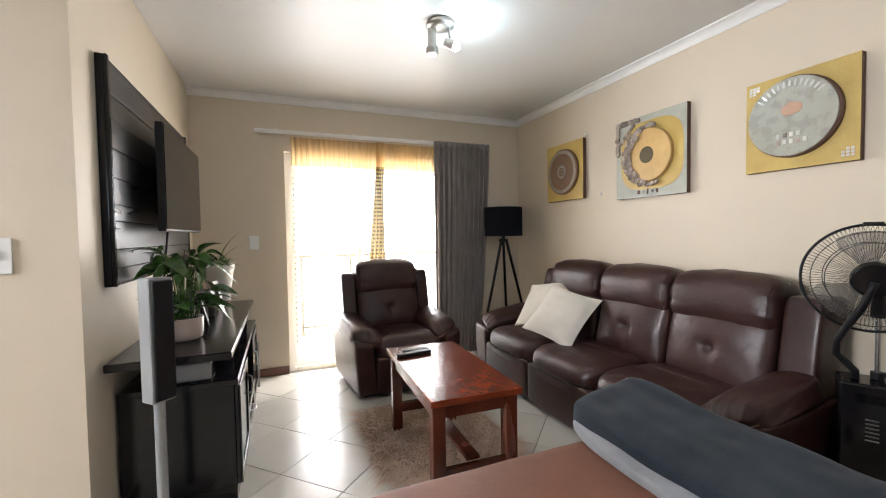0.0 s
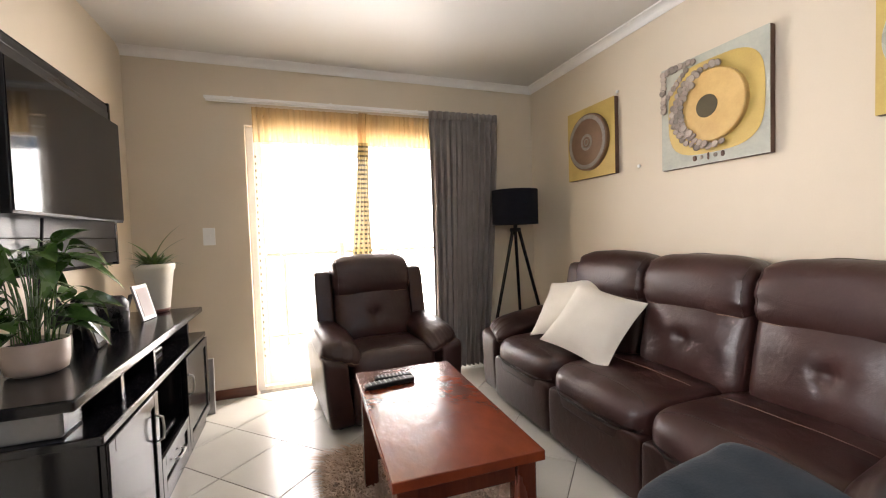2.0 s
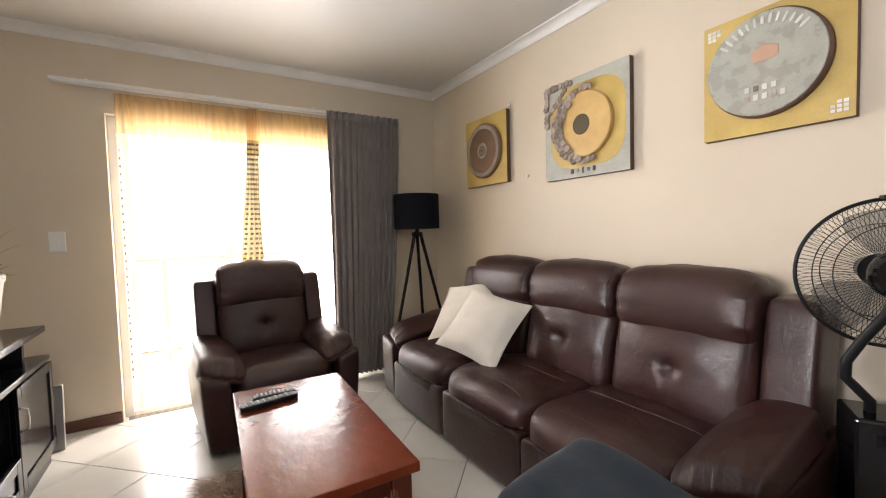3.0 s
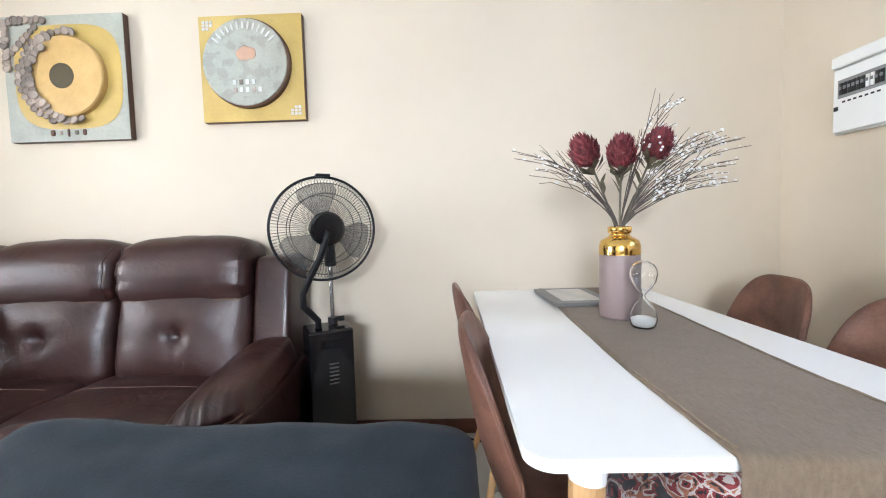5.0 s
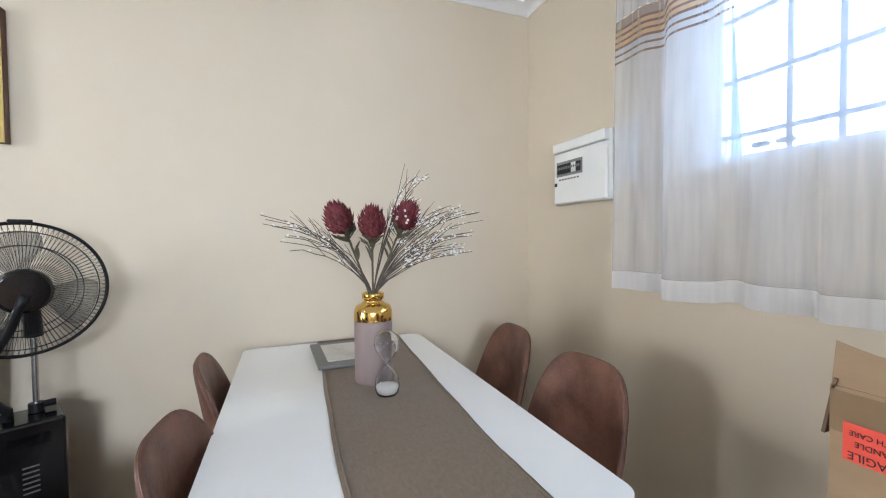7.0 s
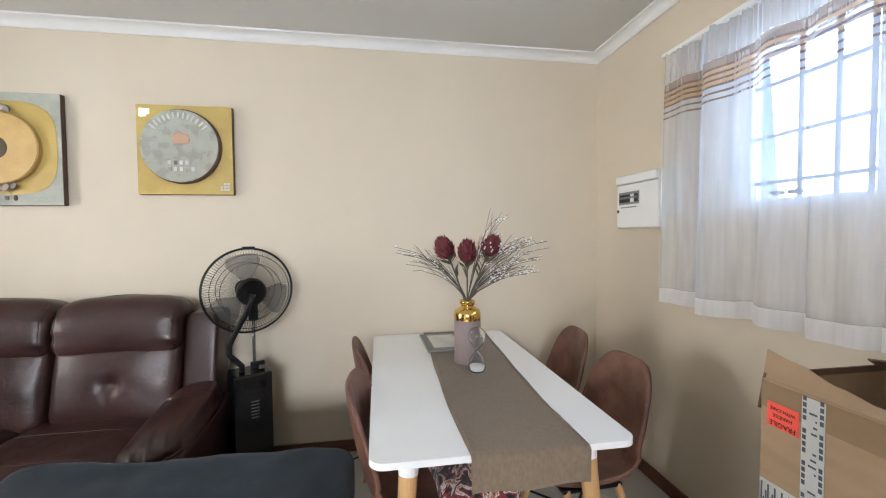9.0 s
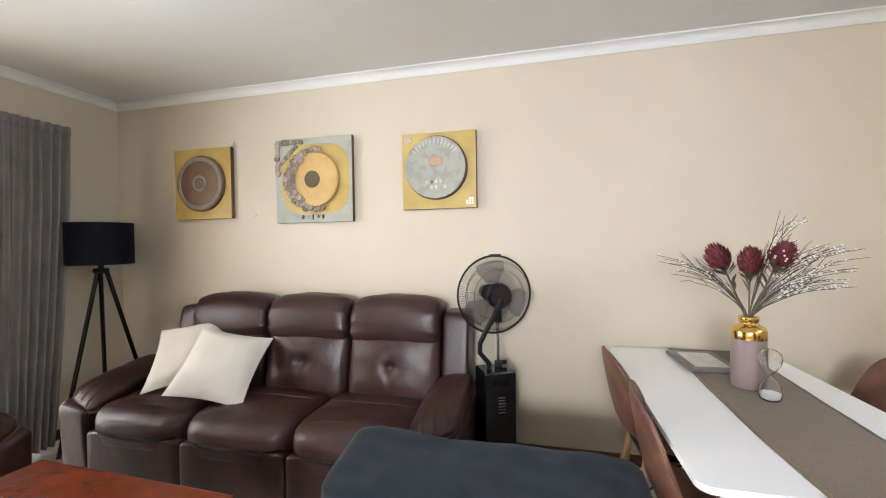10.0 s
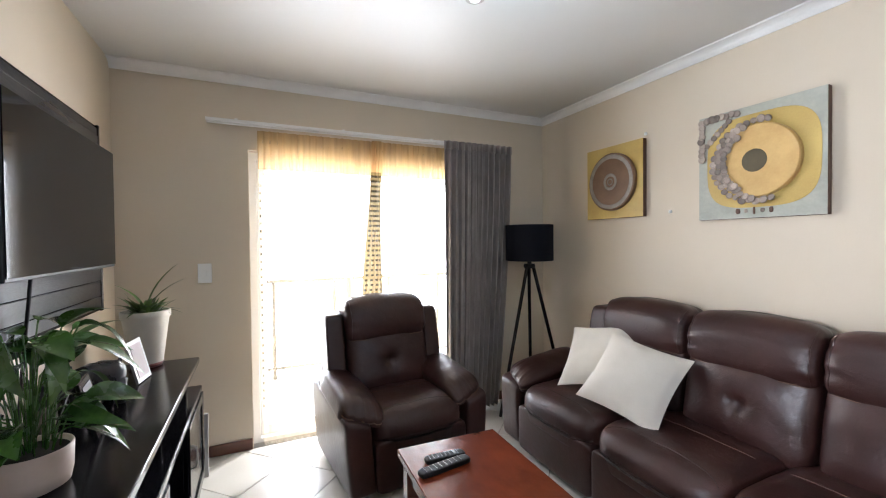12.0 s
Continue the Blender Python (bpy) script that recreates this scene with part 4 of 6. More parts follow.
a1 = canvas(3.590, 4.105, 1.582, 2.122, M["yellow"], "square ochre canvas with a raised brown ringed disc")
d1 = disc(a1, "raised_disc", 0.0, 0.0, 0.212, -0.038, -0.068, M["disc_brown"])
ring(d1, "outer_ring", 0, 0, 0.200, 0.030, -0.0685, M["ring_grey"])
ring(d1, "inner_ring", 0, 0, 0.062, 0.022, -0.0685, M["ring_grey"])
ring(d1, "centre_ring", 0, 0, 0.026, 0.008, -0.0685, M["ring_grey"])
a2 = canvas(2.595, 3.200, 1.532, 2.136, M["grey_canvas"], "square grey-green canvas with a gold disc and pebble crescent")
part("ochre_field", puff(0.015, -0.039, 0.005, 0.535, 0.006, 0.50, 3.4, 18, None), M["yellow"], a2, "ochre painted field")
d2 = disc(a2, "raised_disc", 0.022, 0.0, 0.192, -0.042, -0.072, M["disc_gold"])
disc(d2, "centre_spot", 0.012, 0.0, 0.060, -0.0725, -0.074, M["dark_olive"], "dark olive centre", d2)
slice_mesh = None


def log_slice(x, y, z, r, tilt, turn):
    """A small round slice of wood with a raised rim, lying on the canvas."""
    global slice_mesh
    if slice_mesh is None:
        ob = part("wood_slice", lathe([(0, 0), (1.0, 0), (1.05, 0.25), (1.0, 0.5), (0.80, 0.5), (0.72, 0.40), (0, 0.40)], 16), M["pebble"], a2)
        slice_mesh = ob.data
    else:
        ob = new("wood_slice", slice_mesh)
        ob.parent = a2
    ob.matrix_local = Matrix.Translation((x, y, z)) @ Matrix.Rotation(turn, 4, "Y") @ Matrix.Rotation(radians(90) + tilt, 4, "X") @ Matrix.Scale(r, 4)


for i in range(24):
    k = i / 23
    a = radians(74 + 216 * k)
    for row in range(3):
        if row and math.sin(math.pi * k) < 0.30 * row:
            continue
        r = 0.214 - 0.029 * row * min(1, 1.5 * math.sin(math.pi * k)) + rnd(-0.005, 0.005)
        b = a + radians(4.5 * (row % 2))
        log_slice(0.014 + r * math.cos(b), -0.060 - 0.009 * row - rnd(0, 0.006), r * math.sin(b), rnd(0.014, 0.020), radians(rnd(4, 30)), -b + radians(rnd(60, 120)))
for i in range(9):
    log_slice(-0.282 + rnd(-0.004, 0.004), -0.040, 0.055 + 0.027 * i, rnd(0.017, 0.022), radians(rnd(-8, 12)), rnd(0, 6))
for i in range(7):
    log_slice(-0.252 + 0.027 * i, -0.040, 0.278 + rnd(-0.004, 0.004), rnd(0.017, 0.022), radians(rnd(-8, 12)), rnd(0, 6))
for i in range(7):
    log_slice(-0.252 + 0.020 * i, -0.040, 0.130 + 0.019 * i, rnd(0.013, 0.017), radians(rnd(-8, 12)), rnd(0, 6))
for i, (hh, ww_) in enumerate(((0.030, 0.022), (0.020, 0.016), (0.040, 0.010), (0.022, 0.020), (0.030, 0.018))):
    x = -0.085 + i * 0.040
    part("relief_mark", puff(x, -0.039, -0.262, ww_, 0.010, hh, 3, 5), M["pebble"] if i % 2 else M["canvas_edge"], a2, smooth=True)
a3 = canvas(1.725, 2.226, 1.597, 2.100, M["yellow"], "square ochre canvas with a raised grey glazed disc")
d3 = disc(a3, "raised_disc", -0.012, 0.015, 0.208, -0.038, -0.070, M["canvas_edge"])
disc(d3, "glazed_face", -0.016, 0.016, 0.202, -0.0705, -0.075, M["disc_grey"], "grey mottled glaze", d3)
part("peach_patch", puff(-0.005, -0.0755, 0.055, 0.095, 0.004, 0.065, 2.2, 8, lambda u, v: v + Vector((0.012 * noise.noise(v * 30), 0, 0.012 * noise.noise(v * 40)))), M["peach"], d3, smooth=True)
for i in range(13):
    a = radians(38 + 104 * i / 12)
    r = 0.170
    m = Matrix.Translation((-0.016 + r * math.cos(a), -0.0765, 0.016 + r * math.sin(a))) @ Matrix.Rotation(-a + math.pi / 2, 4, "Y")
    part("mosaic_chip", puff(0, 0, 0, 0.012, 0.004, rnd(0.030, 0.044), 3, 3, None, m), M["mirror_chip"], d3)
for i in range(9):
    part("mosaic_chip", box(-0.075 + (i % 5) * 0.030, -0.058 + (i % 5) * 0.030, -0.0785, -0.0755, -0.125 + (i // 5) * 0.036, -0.102 + (i // 5) * 0.036), M["mirror_chip"] if i % 3 else M["pebble"], d3)
for cx, cz in ((-0.225, 0.222), (0.225, -0.222)):
    for i in range(9):
        if (i // 3) + (i % 3) < 4:
            sx, sz = (1, -1) if cx < 0 else (-1, 1)
            part("mosaic_chip", box(cx + sx * (i % 3) * 0.018 - 0.007, cx + sx * (i % 3) * 0.018 + 0.007, -0.0405, -0.038, cz + sz * (i // 3) * 0.016 - 0.006, cz + sz * (i // 3) * 0.016 + 0.006), M["mirror_chip"], a3)
for y, z in ((3.412, 1.602), (3.595, 2.152)):
    tagged(part("wall_hook", puff(EAST - 0.006, y, z, 0.012, 0.022, 0.022, 3, 4), M["white_plastic"], smooth=True), "small white adhesive wall hook", "hook", "wall hooks over the sofa")


# ---- mist fan ----
def mist_fan():
    t = thing("mist_fan", "black pedestal mist fan with a wire cage", "fan", pose(2.935, 1.597, 0, rz=-62))
    part("base_plate", puff(0, 0, 0.035, 0.30, 0.28, 0.065, 8, 10), M["black_plastic"], t)
    body = part("water_tank", box(-0.100, 0.090, -0.100, 0.075, 0.068, 0.632, 0.010), M["gloss_black"], t)
    for i in range(6):
        part("vent_slot", box(-0.020, 0.020, -0.1025, -0.1005, 0.40 + i * 0.017, 0.405 + i * 0.017), M["nickel"], body)
    part("display", box(-0.05, 0.05, -0.1015, -0.1003, 0.555, 0.59), M["screen"], body)
    part("pole", rod((0.025, 0.01, 0.63), (0.025, 0.01, 0.96), 0.009), M["steel"], t)
    part("pole_clamp", rod((0.025, 0.01, 0.635), (0.025, 0.01, 0.665), 0.022), M["black_plastic"], t)
    part("clamp_knob", rod((0.04, 0.01, 0.655), (0.075, 0.01, 0.655), 0.012), M["black_plastic"], t)
    part("motor_stem", rod((0.025, 0.01, 0.90), (0.022, 0.0, 1.0), 0.026, 0.022), M["black_plastic"], t)
    hose = [(-0.045, -0.02, 0.63), (-0.045, -0.022, 0.665), (-0.075, -0.028, 0.70), (-0.105, -0.035, 0.735), (-0.105, -0.04, 0.79), (-0.075, -0.055, 0.86), (-0.035, -0.085, 0.945), (-0.012, -0.105, 1.02), (0, -0.11, 1.055)]
    part("mist_hose", tube(hose, 0.0145, 12), M["black_plastic"], t, smooth=True)
    c = Vector((0, -0.03, 1.065))
    part("motor", rod(c + Vector((0, 0.10, 0)), c + Vector((0, 0.19, 0)), 0.055, 0.04, 24), M["black_plastic"], t)
    cage = part("cage_rim", tube([c + Vector((0.226 * math.cos(a), 0.02, 0.226 * math.sin(a))) for a in span(0, 6.2832, 72)[:-1]], 0.006, 8, closed=True), M["black_plastic"], t, smooth=True)
    for y, r in ((-0.052, 0.15), (-0.035, 0.195), (0.085, 0.15)):
        part("cage_ring", tube([c + Vector((r * math.cos(a), y, r * math.sin(a))) for a in span(0, 6.2832, 60)[:-1]], 0.0018, 6, closed=True), M["black_plastic"], cage)
    for sgn in (-1, 1):
        pts = [Vector((r, 0.02 + sgn * d, 0)) for r, d in ((0.06, 0.085), (0.11, 0.080), (0.16, 0.068), (0.20, 0.045), (0.225, 0.0))]
        wire = part("wire", tube(pts, 0.0010, 4), M["black_plastic"], cage)
        wire.location = c
        for k in range(1, 96):
            other = new("wire", wire.data)
            other.parent = cage
            other.location, other.rotation_euler = c, (0, 2 * math.pi * k / 96, 0)
    part("hub_cap", lathe([(0, 0.085), (0.062, 0.085), (0.070, 0.078), (0.074, 0.06), (0.074, 0.045), (0, 0.045)], 40, None, Matrix.Translation(c + Vector((0, 0.005, 0))) @ Matrix.Rotation(radians(90), 4, "X")), M["gloss_black"], t, "round dark hub badge")
    for k in range(3):
        a0 = radians(100 + 120 * k)
        us, vs_ = span(0, 1, 8), span(0, 1, 8)

        def place(u, v):
            r = 0.05 + 0.150 * v
            wdt = 0.75 * (0.7 + 0.5 * v) * (1 - 0.35 * max(0, v - 0.7) / 0.3 * abs(2 * u - 1) ** 2)
            a = a0 + (u - 0.5) * wdt * 1.35
            return c + Vector((r * math.cos(a), 0.015 + 0.035 * (u - 0.5), r * math.sin(a)))
        part("blade", sheet(us, vs_, place, thick=0.002), M["blade"], t, smooth=True)
    part("cage_clip", box(-0.03, 0.03, -0.045, -0.005, 1.289, 1.302, 0.003), M["black_plastic"], t)


mist_fan()
cord = [(3.02, 1.47, 0.012), (3.05, 1.36, 0.012), (3.00, 1.22, 0.012), (3.04, 1.10, 0.012), (3.10, 0.98, 0.012), (3.04, 0.86, 0.012), (3.08, 0.70, 0.012), (3.13, 0.55, 0.012)]
ct = thing("power_cord", "black power cord and plug lying on the tiles", "cable")
part("cord", tube([Vector(p) for p in cord], 0.005, 8), M["black_plastic"], ct, smooth=True)
part("plug", puff(2.99, 1.235, 0.024, 0.05, 0.06, 0.040, 4, 6), M["black_plastic"], ct, smooth=True)


# ---- dining side ----
def dining_table():
    t = thing("dining_table", "white rectangular dining table with tapered beech legs", "dining table", pose(2.391, 0.537, 0))
    bm = bmesh.new()
    hx, hy, r = 0.702, 0.398, 0.045
    rim = []
    for cx, cy, a0 in ((1, 1, 0), (-1, 1, 90), (-1, -1, 180), (1, -1, 270)):
        for k in range(13):
            a = radians(a0 + 7.5 * k)
            rim.append((cx * (hx - r) + r * math.cos(a), cy * (hy - r) + r * math.sin(a)))
    low = [bm.verts.new((x, y, 0.725)) for x, y in rim]
    top = [bm.verts.new((x, y, 0.745)) for x, y in rim]
    bm.faces.new(top)
    bm.faces.new(low[::-1])
    for i in range(len(rim)):
        k = (i + 1) % len(rim)
        bm.faces.new((low[i], low[k], top[k], top[i]))
    bmesh.ops.bevel(bm, geom=[e for e in bm.edges if abs(e.verts[0].co.z - e.verts[1].co.z) < 1e-6], offset=0.004, segments=2, affect="EDGES")
    part("tabletop", bm, M["white_top"], t)
    part("under_frame", box(-0.52, 0.52, -0.24, 0.24, 0.69, 0.7245, 0.003), M["white_top"], t)
    for sx in (-1, 1):
        for sy in (-1, 1):
            leg = part("leg", rod((sx * 0.655, sy * 0.335, 0), (sx * 0.605, sy * 0.285, 0.655), 0.015, 0.029, 20), M["oak"], t)
            part("collar", rod((sx * 0.605, sy * 0.285, 0.655), (sx * 0.600, sy * 0.280, 0.724), 0.030, 0.032, 20), M["white_top"], leg, "white metal collar")


dining_table()


def dining_chair(m):
    """A moulded shell chair, front towards -y, on four splayed beech legs."""
    t = thing("dining_chair", "cognac faux leather shell chair on beech legs, pushed under the table", "chair", m, "chairs round the dining table")

    def place(u, v):
        # v from the front of the seat (0) to the top of the back (1)
        if v < 0.5:
            k = v / 0.5
            y, z = -0.215 + 0.385 * k, 0.455 - 0.025 * math.sin(k * 3.14) - 0.022 * (1 - k) ** 4
            if k > 0.72:
                z += 0.045 * ((k - 0.72) / 0.28) ** 2
        else:
            k = (v - 0.5) / 0.5
            y, z = 0.17 + 0.020 * (1 - math.exp(-k * 6)) + 0.062 * k, 0.50 + 0.348 * k
        half = 0.192 + 0.012 * math.sin(v * 3.14) - 0.014 * max(0, (v - 0.62) / 0.38) - 0.012 * max(0, 0.25 - v) / 0.25
        curl = abs(u) ** 2.4
        rise = min(1.0, max(0.0, (v - 0.40) / 0.20))
        rise = rise * rise * (3 - 2 * rise)
        z += (1 - rise) * 0.045 * curl * (0.4 + 1.2 * v) + rise * 0.03 * curl * (1 - v)
        y -= rise * 0.070 * curl * (1 - 0.5 * max(0, v - 0.5) / 0.5)
        return Vector((u * half, y, z))

    def skin(q, lift):
        u, v, e = q.x, (q.y + 1) / 2, 0.01
        n = (place(u + e, v) - place(u - e, v)).cross(place(u, v + e) - place(u, v - e)).normalized()
        return place(u, v) + n * lift

    part("shell", puff(0, 0, 0, 1, 1, 1, 4.2, 26, lambda q, v: skin(q, 0.0155 * q.z + 0.0015 * noise.noise(Vector((q.x * 4, q.y * 6, q.z))))), M["chair"], t, smooth=True)
    part("stitching", tube([skin(Vector((u, 0.04, 0)), 0.0150) for u in span(-0.93, 0.93, 24)], 0.0028, 6), M["chair"], t)
    rim = []
    for k in range(80):
        a = 2 * math.pi * k / 80
        c, d = math.cos(a), math.sin(a)
        g = (abs(c) ** 4.2 + abs(d) ** 4.2) ** (-1 / 4.2)
        rim.append(skin(Vector((c * g, d * g, 0)) * 0.999, 0))
    part("edge_seam", tube(rim, 0.0026, 6, closed=True), M["chair"], t)
    part("mount", box(-0.13, 0.13, -0.13, 0.12, 0.385, 0.402, 0.004), M["black_plastic"], t)
    for sx in (-1, 1):
        for sy in (-1, 1):
            part("leg", rod((sx * 0.215, sy * 0.205, 0), (sx * 0.115, sy * 0.105, 0.395), 0.010, 0.016, 14), M["oak"], t)
    part("brace", rod((-0.155, -0.145, 0.23), (0.155, 0.145, 0.23), 0.005), M["black_plastic"], t)
    part("brace", rod((-0.155, 0.145, 0.238), (0.155, -0.145, 0.238), 0.005), M["black_plastic"], t)
    return t


first = dining_chair(pose(2.635, 0.775, 0, rz=4))
copy_thing(first, pose(2.085, 0.760, 0, rz=-5))
copy_thing(first, pose(2.645, 0.085, 0, rz=176))
copy_thing(first, pose(2.130, 0.110, 0, rz=183))

# runner, with both ends hanging
rn = thing("table_runner", "taupe woven runner lying along the dining table", "table runner", pose(0, 0, 0))


def runner(u, v):
    x = 1.58 + 1.64 * u
    side = 0.005 * noise.noise(Vector((u * 6, v * 2, 4))) + 0.012 * math.sin(u * 5) - 0.012 * u
    y = 0.478 + (v - 0.5) * (0.352 + 0.03 * u) + side - 0.020 * u
    z = 0.7485 + 0.0015 * noise.noise(Vector((u * 30, v * 12, 1)))
    drop = 1.684 - x
    if drop > 0:
        x, z = 1.684 - min(drop, 0.012) + 0.006 * math.sin(v * 9), 0.7485 - max(0, drop - 0.004) * 1.05
    drop = x - 3.098
    if drop > 0:
        x, z = 3.098 + min(drop, 0.010), 0.7485 - max(0, drop - 0.004) * 1.05
    return Vector((x, y, z))


part("cloth", sheet(span(0, 1, 160), span(0, 1, 24), runner, thick=0.003), M["runner"], rn, smooth=True)
for v in (0.03, 0.97):
    part("hem", tube([runner(u, v) + Vector((0, 0, 0.002)) for u in span(0.075, 0.92, 90)], 0.0025, 6), M["runner"], rn)

def leaf_mesh(length, width, droop, m, fold=0.25, curl=0.0):
    bm = bmesh.new()
    rows = []
    n = 9
    for i in range(n + 1):
        k = i / n
        w = width * (math.sin(math.pi * k ** 0.75) ** 0.9) * 0.5 + 0.0006
        c = Vector((length * k * (1 - 0.25 * droop * k), curl * k * k, -length * droop * k * k))
        rows.append([bm.verts.new(m @ (c + Vector((0, s * w, abs(s) * w * fold)))) for s in (-1, -0.5, 0, 0.5, 1)])
    for a, b in zip(rows, rows[1:]):
        for j in range(4):
            bm.faces.new((a[j], a[j + 1], b[j + 1], b[j]))
    return bm


# vase and dried flowers
vase = thing("vase", "mauve ceramic bottle vase with a gold neck", "vase", pose(2.485, 0.485, 0.7505))
part("body", lathe([(0, 0), (0.058, 0), (0.062, 0.005), (0.063, 0.012), (0.063, 0.205), (0.0625, 0.208)], 48), M["mauve"], vase, smooth=True)
part("gold_neck", lathe([(0.0635, 0.206), (0.0640, 0.212), (0.0635, 0.236), (0.058, 0.252), (0.040, 0.262), (0.031, 0.268), (0.030, 0.274), (0.036, 0.277), (0.037, 0.293), (0.034, 0.297), (0.030, 0.297), (0.028, 0.270), (0.0, 0.262)], 48), M["gold"], vase, "shiny gold shoulder and neck", smooth=True)


def protea(base, head, size, white=0):
    t = thing("protea_stem", "dark red artificial protea on an olive stem in the vase" if not white else "dark red artificial protea dusted with white in the vase", "flower", group="flowers in the vase")
    base, head = Vector(base), Vector(head)
    mid = (base + head) / 2 + Vector((0, 0, 0.02))
    pts = [base * (1 - k) ** 2 + mid * 2 * k * (1 - k) + head * k * k for k in span(0, 1, 10)]
    part("stem", tube(pts, 0.0036, 8), M["olive_leaf"], t)
    way = (pts[-1] - pts[-2]).normalized()
    rot = way.to_track_quat("Z", "Y").to_matrix().to_4x4()
    m = Matrix.Translation(head) @ rot
    bloom = part("bloom", lathe([(0, -0.01), (size * 0.5, 0.0), (size * 0.82, size * 0.5), (size * 0.80, size * 1.1), (size * 0.5, size * 1.75), (0, size * 2.05)], 20, None, m), M["protea"], t, smooth=True)
    bm = bmesh.new()
    q = [bm.verts.new(v) for v in ((0, -0.16, 0), (0, 0.16, 0), (0.20, 0.13, 0.16), (0.30, 0, 0.56), (0.20, -0.13, 0.16))]
    bm.faces.new(q)
    petal = None
    for k in range(130):
        h = k / 130
        a = k * 2.39996
        z = size * 2.0 * h
        r = size * (0.55 + 1.15 * h * (1 - h) * 1.6 - 0.35 * h)
        if petal is None:
            piece = part("bract", bm, M["protea"], bloom)
            petal = piece.data
        else:
            piece = new("bract", petal)
            piece.parent = bloom
        piece.matrix_local = m @ Matrix.Translation((r * math.cos(a), r * math.sin(a), z)) @ Matrix.Rotation(a, 4, "Z") @ Matrix.Rotation(radians(rnd(-10, 22) - 22 * h), 4, "Y") @ Matrix.Scale(size * rnd(0.9, 1.15), 4)
    for k in range(9):
        a = k * 0.7 + 0.3
        out = Vector((math.cos(a), math.sin(a), 0))
        s = Vector((-math.sin(a), math.cos(a), 0)) * 0.011
        z0 = -0.02 - 0.008 * (k % 3)
        pts4 = [out * 0.005 + Vector((0, 0, z0)), out * size * 0.85 + Vector((0, 0, z0 + 0.02)), out * size * 1.12 + Vector((0, 0, z0 + size * (0.9 if k % 2 else 0.6)))]
        bm = bmesh.new()
        q = [bm.verts.new(m @ v) for v in (pts4[0] - s * 0.4, pts4[0] + s * 0.4, pts4[1] + s, pts4[2], pts4[1] - s)]
        bm.faces.new(q)
        part("leaf", bm, M["olive_leaf"], t)
    for k in range(3):
        i = 5 + k
        side = Vector((rnd(-1, 1), rnd(-1, 1), 0)).normalized()
        lm = Matrix.Translation(pts[min(i, 8)]) @ Matrix.Rotation(math.atan2(side.y, side.x), 4, "Z") @ Matrix.Rotation(radians(-72), 4, "Y")
        part("leaf", leaf_mesh(rnd(0.05, 0.075), 0.013, 0.15, lm), M["olive_leaf"], t, smooth=True)
    if white:
        for k in range(white):
            a, h = rnd(0, 6.28), rnd(0.2, 0.95)
            r = size * 0.95
            p = m @ Vector((r * math.cos(a), r * math.sin(a), size * 2 * h))
            part("bud", puff(p.x, p.y, p.z, 0.009, 0.009, 0.009, 2, 2), M["bud"], t, smooth=True)


NECK = Vector((2.485, 0.485, 1.035))
protea(NECK + Vector((0, 0.01, 0)), (2.500, 0.572, 1.252), 0.044)
protea(NECK, (2.460, 0.490, 1.236), 0.042)
protea(NECK + Vector((0, -0.01, 0)), (2.470, 0.390, 1.262), 0.042, 34)


def spray(tip, twigs, white, spread):
    """A branching dry twig from the neck towards tip, with white buds."""
    t = thing("dried_twig_spray", "dry brown twig spray with white buds in the vase" if white > 5 else "bare dry brown twig spray in the vase", "dried twigs", group="twig sprays in the vase")
    tip = Vector(tip)
    for k in range(twigs):
        f = k / max(1, twigs - 1)
        end = tip + Vector((rnd(-0.03, 0.03), rnd(-1, 1) * spread, rnd(-1, 1) * spread))
        end = NECK + (end - NECK) * rnd(0.72, 1.0)
        d = end - NECK
        mid = NECK + Vector((d.x * 0.4, d.y * 0.30, d.z * 0.80 + 0.02))
        pts = [NECK * (1 - q) ** 2 + mid * 2 * q * (1 - q) + end * q * q for q in span(0, 1, 9)]
        pts = [p + Vector((noise.noise(p * 25), noise.noise(p * 25 + Vector((5, 0, 0))), noise.noise(p * 25 + Vector((0, 5, 0))))) * 0.006 * min(1, i / 3) for i, p in enumerate(pts)]
        tw = part("twig", tube(pts, 0.0019, 5, taper=0.55), M["twig"], t)
        for b in range(white):
            q = rnd(0.42, 1.0)
            i = min(8, int(q * 9))
            p = pts[i].lerp(pts[i + 1], q * 9 - i)
            d = Vector((rnd(-1, 1), rnd(-1, 1), rnd(-0.3, 1))).normalized() * 0.007
            s = rnd(0.004, 0.0085)
            part("bud", puff(p.x + d.x, p.y + d.y, p.z + d.z, s, s * 1.3, s, 2, 2), M["bud"], tw)
        for b in range(2):
            i = 4 + b * 2
            e2 = pts[i] + (end - NECK).normalized() * rnd(0.05, 0.09) + Vector((rnd(-0.02, 0.02), rnd(-0.03, 0.03), rnd(-0.01, 0.05)))
            part("twig", tube([pts[i], pts[i].lerp(e2, 0.5) + Vector((0, 0, 0.004)), e2], 0.0013, 4, taper=0.6), M["twig"], t)


spray((2.49, 0.865, 1.310), 6, 3, 0.022)
spray((2.47, 0.730, 1.235), 5, 4, 0.05)
spray((2.46, 0.290, 1.455), 6, 9, 0.03)
spray((2.47, 0.120, 1.355), 7, 12, 0.045)
spray((2.49, 0.070, 1.300), 8, 13, 0.035)
spray((2.46, 0.120, 1.215), 7, 11, 0.03)

